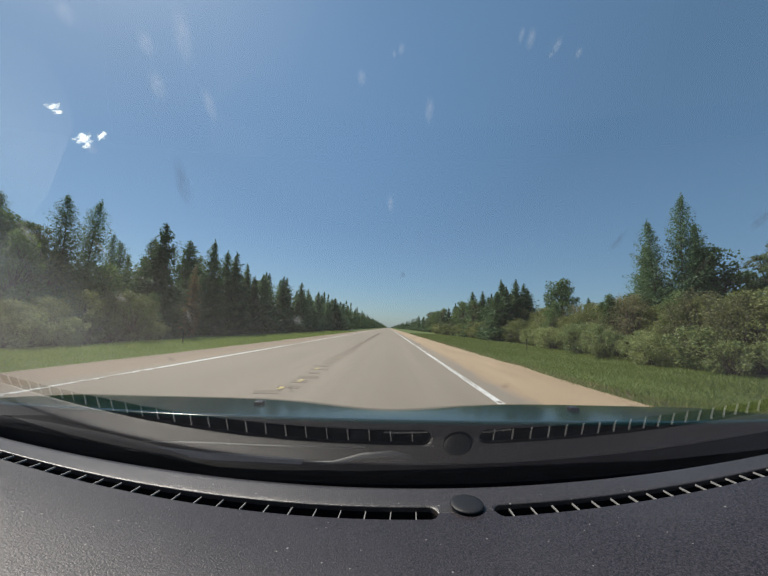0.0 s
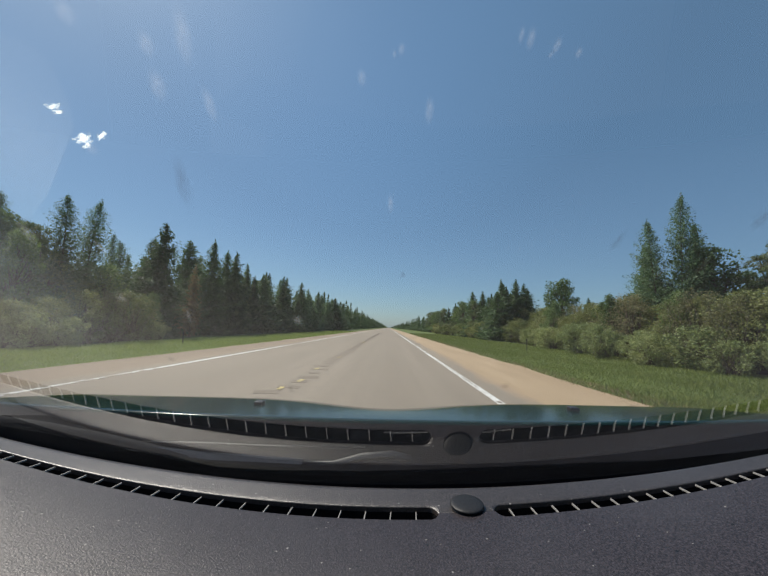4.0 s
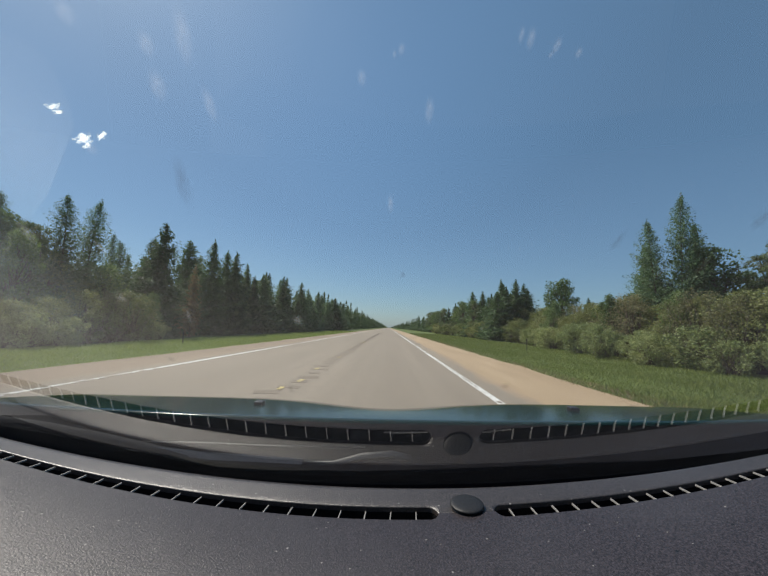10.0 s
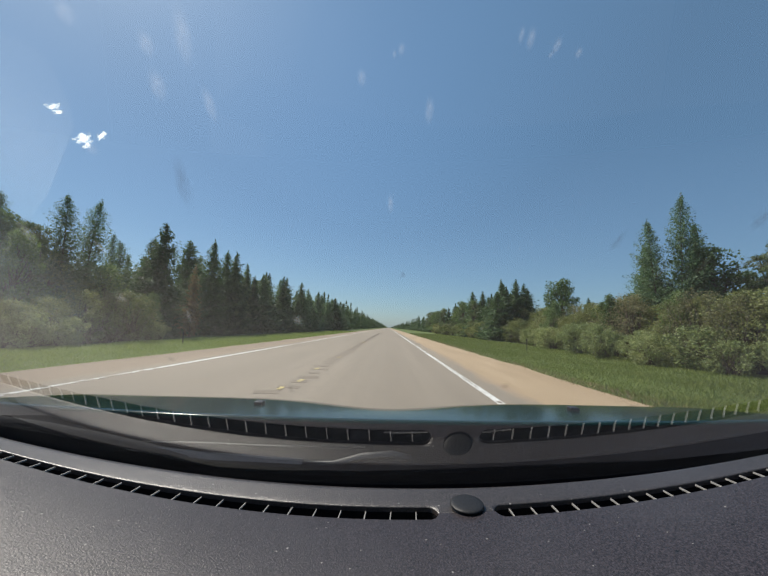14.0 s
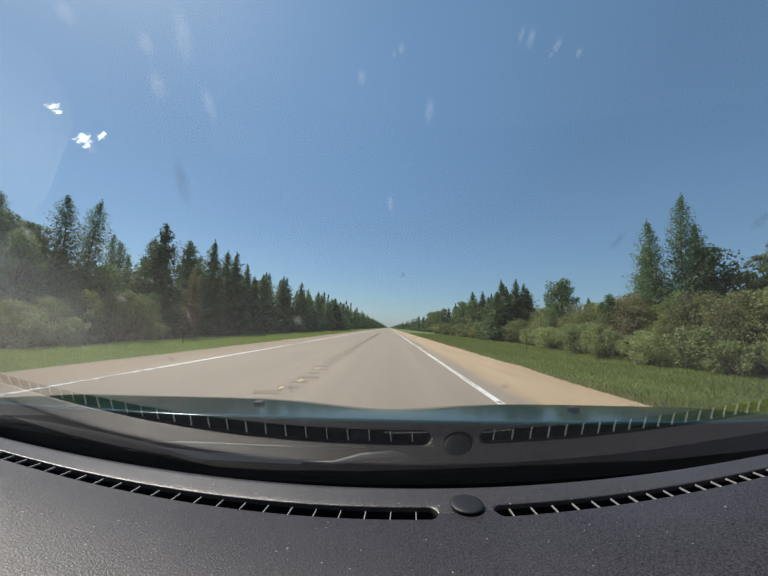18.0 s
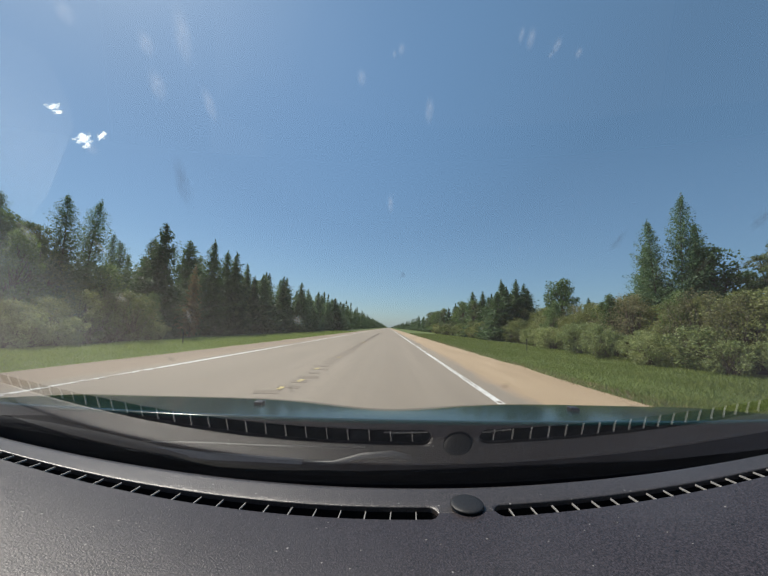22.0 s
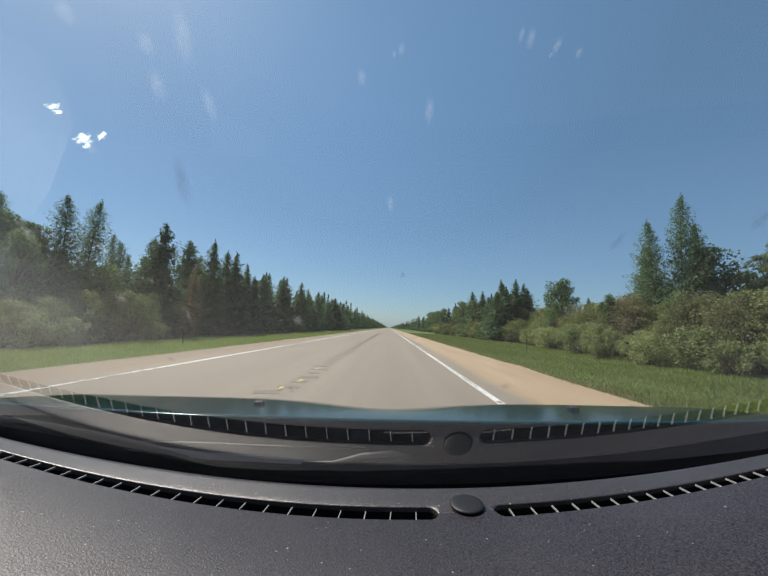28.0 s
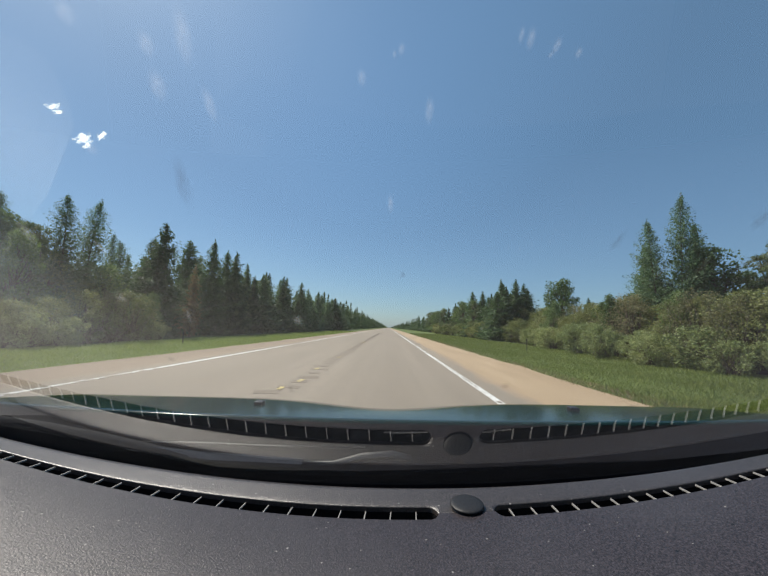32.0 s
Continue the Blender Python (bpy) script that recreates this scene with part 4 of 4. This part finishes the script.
def hood_z(x, y):
    brow = hood_crest(x)
    t = (y - 0.70) / (brow - 0.70)
    rear = 1.007 + 0.0176 * x + 0.0273 * x * x
    u = x / brow
    front = 1.2 - brow * (0.2453 - 0.016 * u - 0.0258 * (1 - math.exp(-(u / 0.2316) ** 2)))
    z = rear + (front - rear) * min(t, 1.0) + 0.003 * t * (1 - t) * (t < 1)
    if t > 1:
        z -= 0.16 * (y - brow) + 0.45 * (y - brow) ** 2
    edge = max(0.0, abs(x + 0.01) - 0.90)
    return z - edge * edge * 4


bonnet = part("bonnet", lofted("bonnet", [[(x, 0.7005, hood_z(x, 0.70) - 0.006) for x in hx], [(x, 0.699, hood_z(x, 0.70) - 0.0025) for x in hx], *[[(x, y, hood_z(x, y)) for x in hx] for y in (0.702, 0.72, 0.74, 0.76, 0.78, 0.80, 0.82, 0.84, 0.86, 0.88, 0.90, 0.92, 0.94, 0.96, 1.0, 1.06, 1.12, 1.22, 1.34, 1.48, 1.60)]], car_paint), car, "dark teal bonnet with two low bulges")
for x in (-0.325, 0.471):
    z = hood_z(x, 0.85)
    nozzle = part("washer_nozzle", box("washer_nozzle", -0.011, 0.011, -0.010, 0.012, -0.002, 0.009, smooth_plastic, 0.003), bonnet, "small black washer nozzle")
    nozzle.matrix_basis = pose(x, 0.85, z)
part("cowl", lofted("cowl", [[(x, y, z + 0.0176 * x + 0.0273 * x * x) for x in hx] for y, z in ((0.59, 0.84), (0.64, 0.80), (0.68, 0.79), (0.70, 0.90), (0.7015, 1.0035))], black_rubber), car, "black plastic cowl")
wiper = part("wiper", tubes("wiper", [([(-0.828, 0.657, 0.996), (-0.676, 0.657, 0.981), (-0.565, 0.657, 0.966), (-0.465, 0.657, 0.950), (-0.367, 0.657, 0.935), (-0.161, 0.657, 0.931)], [0.009, 0.010, 0.010, 0.009, 0.008, 0.005])], wiper_rubber, 8), car, "black wiper blade and arm at rest")
part("wiper_arm", tubes("wiper_arm", [([(-0.506, 0.664, 0.958), (-0.374, 0.664, 0.961), (-0.203, 0.664, 0.961), (-0.039, 0.664, 0.965)], [0.0015, 0.002, 0.002, 0.002])], smooth_plastic, 8), wiper)
# the wiper's sheen, added as a pale strip along its flank
part("wiper_flank", lofted("wiper_flank", [[(-0.512, 0.653, 0.953), (-0.495, 0.653, 0.958), (-0.346, 0.653, 0.949), (-0.157, 0.653, 0.945)], [(-0.512, 0.651, 0.951), (-0.494, 0.650, 0.947), (-0.329, 0.650, 0.936), (-0.157, 0.650, 0.935)]], sheen_grey), wiper, "wiper flank, its sheen put in as lighter grey")
part("wiper_link", tubes("wiper_link", [([(-0.159, 0.668, 0.932), (-0.101, 0.668, 0.932), (-0.044, 0.668, 0.947), (0.014, 0.668, 0.953), (0.052, 0.668, 0.947)], [0.003, 0.005, 0.007, 0.008, 0.006])], smooth_plastic, 8), wiper)

# plain body that carries and closes the cabin
top = on_glass(0, PANE)


def side_panel(xc, edge):
    """One side of the body: sill, two wheel arches, a top that follows the bonnet and the belt line."""
    arch = [(math.cos(a), math.sin(a)) for a in np.linspace(math.pi, 0, 13)]
    ring = [(-2.62, 0.32)] + [(-1.85 + 0.385 * c, 0.32 + 0.385 * d) for c, d in arch] + [(1.05 + 0.385 * c, 0.32 + 0.385 * d) for c, d in arch] + [(1.64, 0.32), (1.68, 0.42), (1.66, 0.60)]
    ring += [(y, hood_z(edge, y) - 0.014) for y in (1.58, 1.45, 1.30, 1.15, 1.0, 0.85, 0.71)] + [(0.62, 0.955), (0.45, 0.935), (-1.2, 0.93), (-2.60, 0.93), (-2.64, 0.80)]
    n = len(ring)
    vs = [(xc + dx, y, z) for dx in (-0.03, 0.03) for y, z in ring]
    return mesh_of("side_panel", vs, [tuple(range(n))[::-1], tuple(range(n, 2 * n))] + [(i, (i + 1) % n, n + (i + 1) % n, n + i) for i in range(n)], car_paint)


part("roof", box("roof", -0.93, 0.89, -2.5, top[1], top[2] - 0.01, top[2] + 0.03, car_paint, 0.012), car)
part("headliner", box("headliner", -0.91, 0.87, -2.48, top[1] - 0.01, top[2] - 0.03, top[2] - 0.012, cabin_trim, 0.004), car)
for s in (-1, 1):
    xc = -0.02 + s * 0.99
    part("side_panel", side_panel(xc, -0.02 + s * 0.97), car, "dark teal side with wheel arches")
    # unseen near-black lining, added to darken the cabin mirrored in the windscreen
    part("door_lining", box("door_lining", xc - s * 0.055 - 0.022, xc - s * 0.055 + 0.022, -2.55, 0.0, 0.345, 0.92, cabin_trim, 0.01), car, "unseen black lining that darkens the windscreen's reflection")
    part("door_pillar", tubes("door_pillar", [([(-0.02 + s * 0.96, -0.75, 0.93), (-0.02 + s * 0.85, -0.8, top[2])], [0.045, 0.04])], car_paint, 8), car)
    part("screen_pillar", tubes("screen_pillar", [([(-0.02 + s * 0.95, 0.62, 1.0), (-0.01 + s * 0.90, top[1], top[2])], [0.03, 0.03])], car_paint, 8), car)
# unseen black panes, added to keep bright openings out of the windscreen's reflection
for s in (-1, 1):
    blind_pane = part("side_window", mesh_of("side_window", [(-0.02 + s * 0.955, -2.56, 0.92), (-0.02 + s * 0.955, -0.70, 0.92), (-0.02 + s * 0.855, -0.74, top[2] - 0.01), (-0.02 + s * 0.855, -2.5, top[2] - 0.01)], [(0, 1, 2, 3)], black_rubber), car, "unseen black pane that blocks light from the rear side opening")
part("rear_panel", box("rear_panel", -1.0, 0.96, -2.62, -2.56, 0.30, top[2], car_paint, 0.02), car)
part("nose", box("nose", -1.0, 0.96, 1.58, 1.68, 0.25, 0.66, car_paint, 0.03), car)
part("cabin_floor", box("cabin_floor", -0.99, 0.95, -2.55, 0.6, 0.30, 0.34, cabin_trim, 0.01), car)
part("bulkhead", box("bulkhead", -0.99, 0.95, 0.6, 0.64, 0.34, 0.90, cabin_trim, 0.01), car)
tyre_me = disc("tyre", [(0.20, -0.1), (0.31, -0.1), (0.33, -0.08), (0.33, 0.08), (0.31, 0.1), (0.20, 0.1)], tyre_rubber)
rim_me = disc("rim", [(0.20, -0.08), (0.20, 0.085), (0.17, 0.07), (0.05, 0.085)], rim_metal)
for x, side in ((-0.88, -1), (0.84, 1)):
    for y in (1.05, -1.85):
        w = part("wheel", tyre_me, car)
        w.matrix_basis = pose(x, y, 0.331, 0, 90 * side, 0)
        part("rim", rim_me, w, "silver rim")

# the pattern plants were only to copy from
for rows in KINDS.values():
    for kind in rows:
        for o in (*kind.children, kind):
            bpy.data.objects.remove(o)
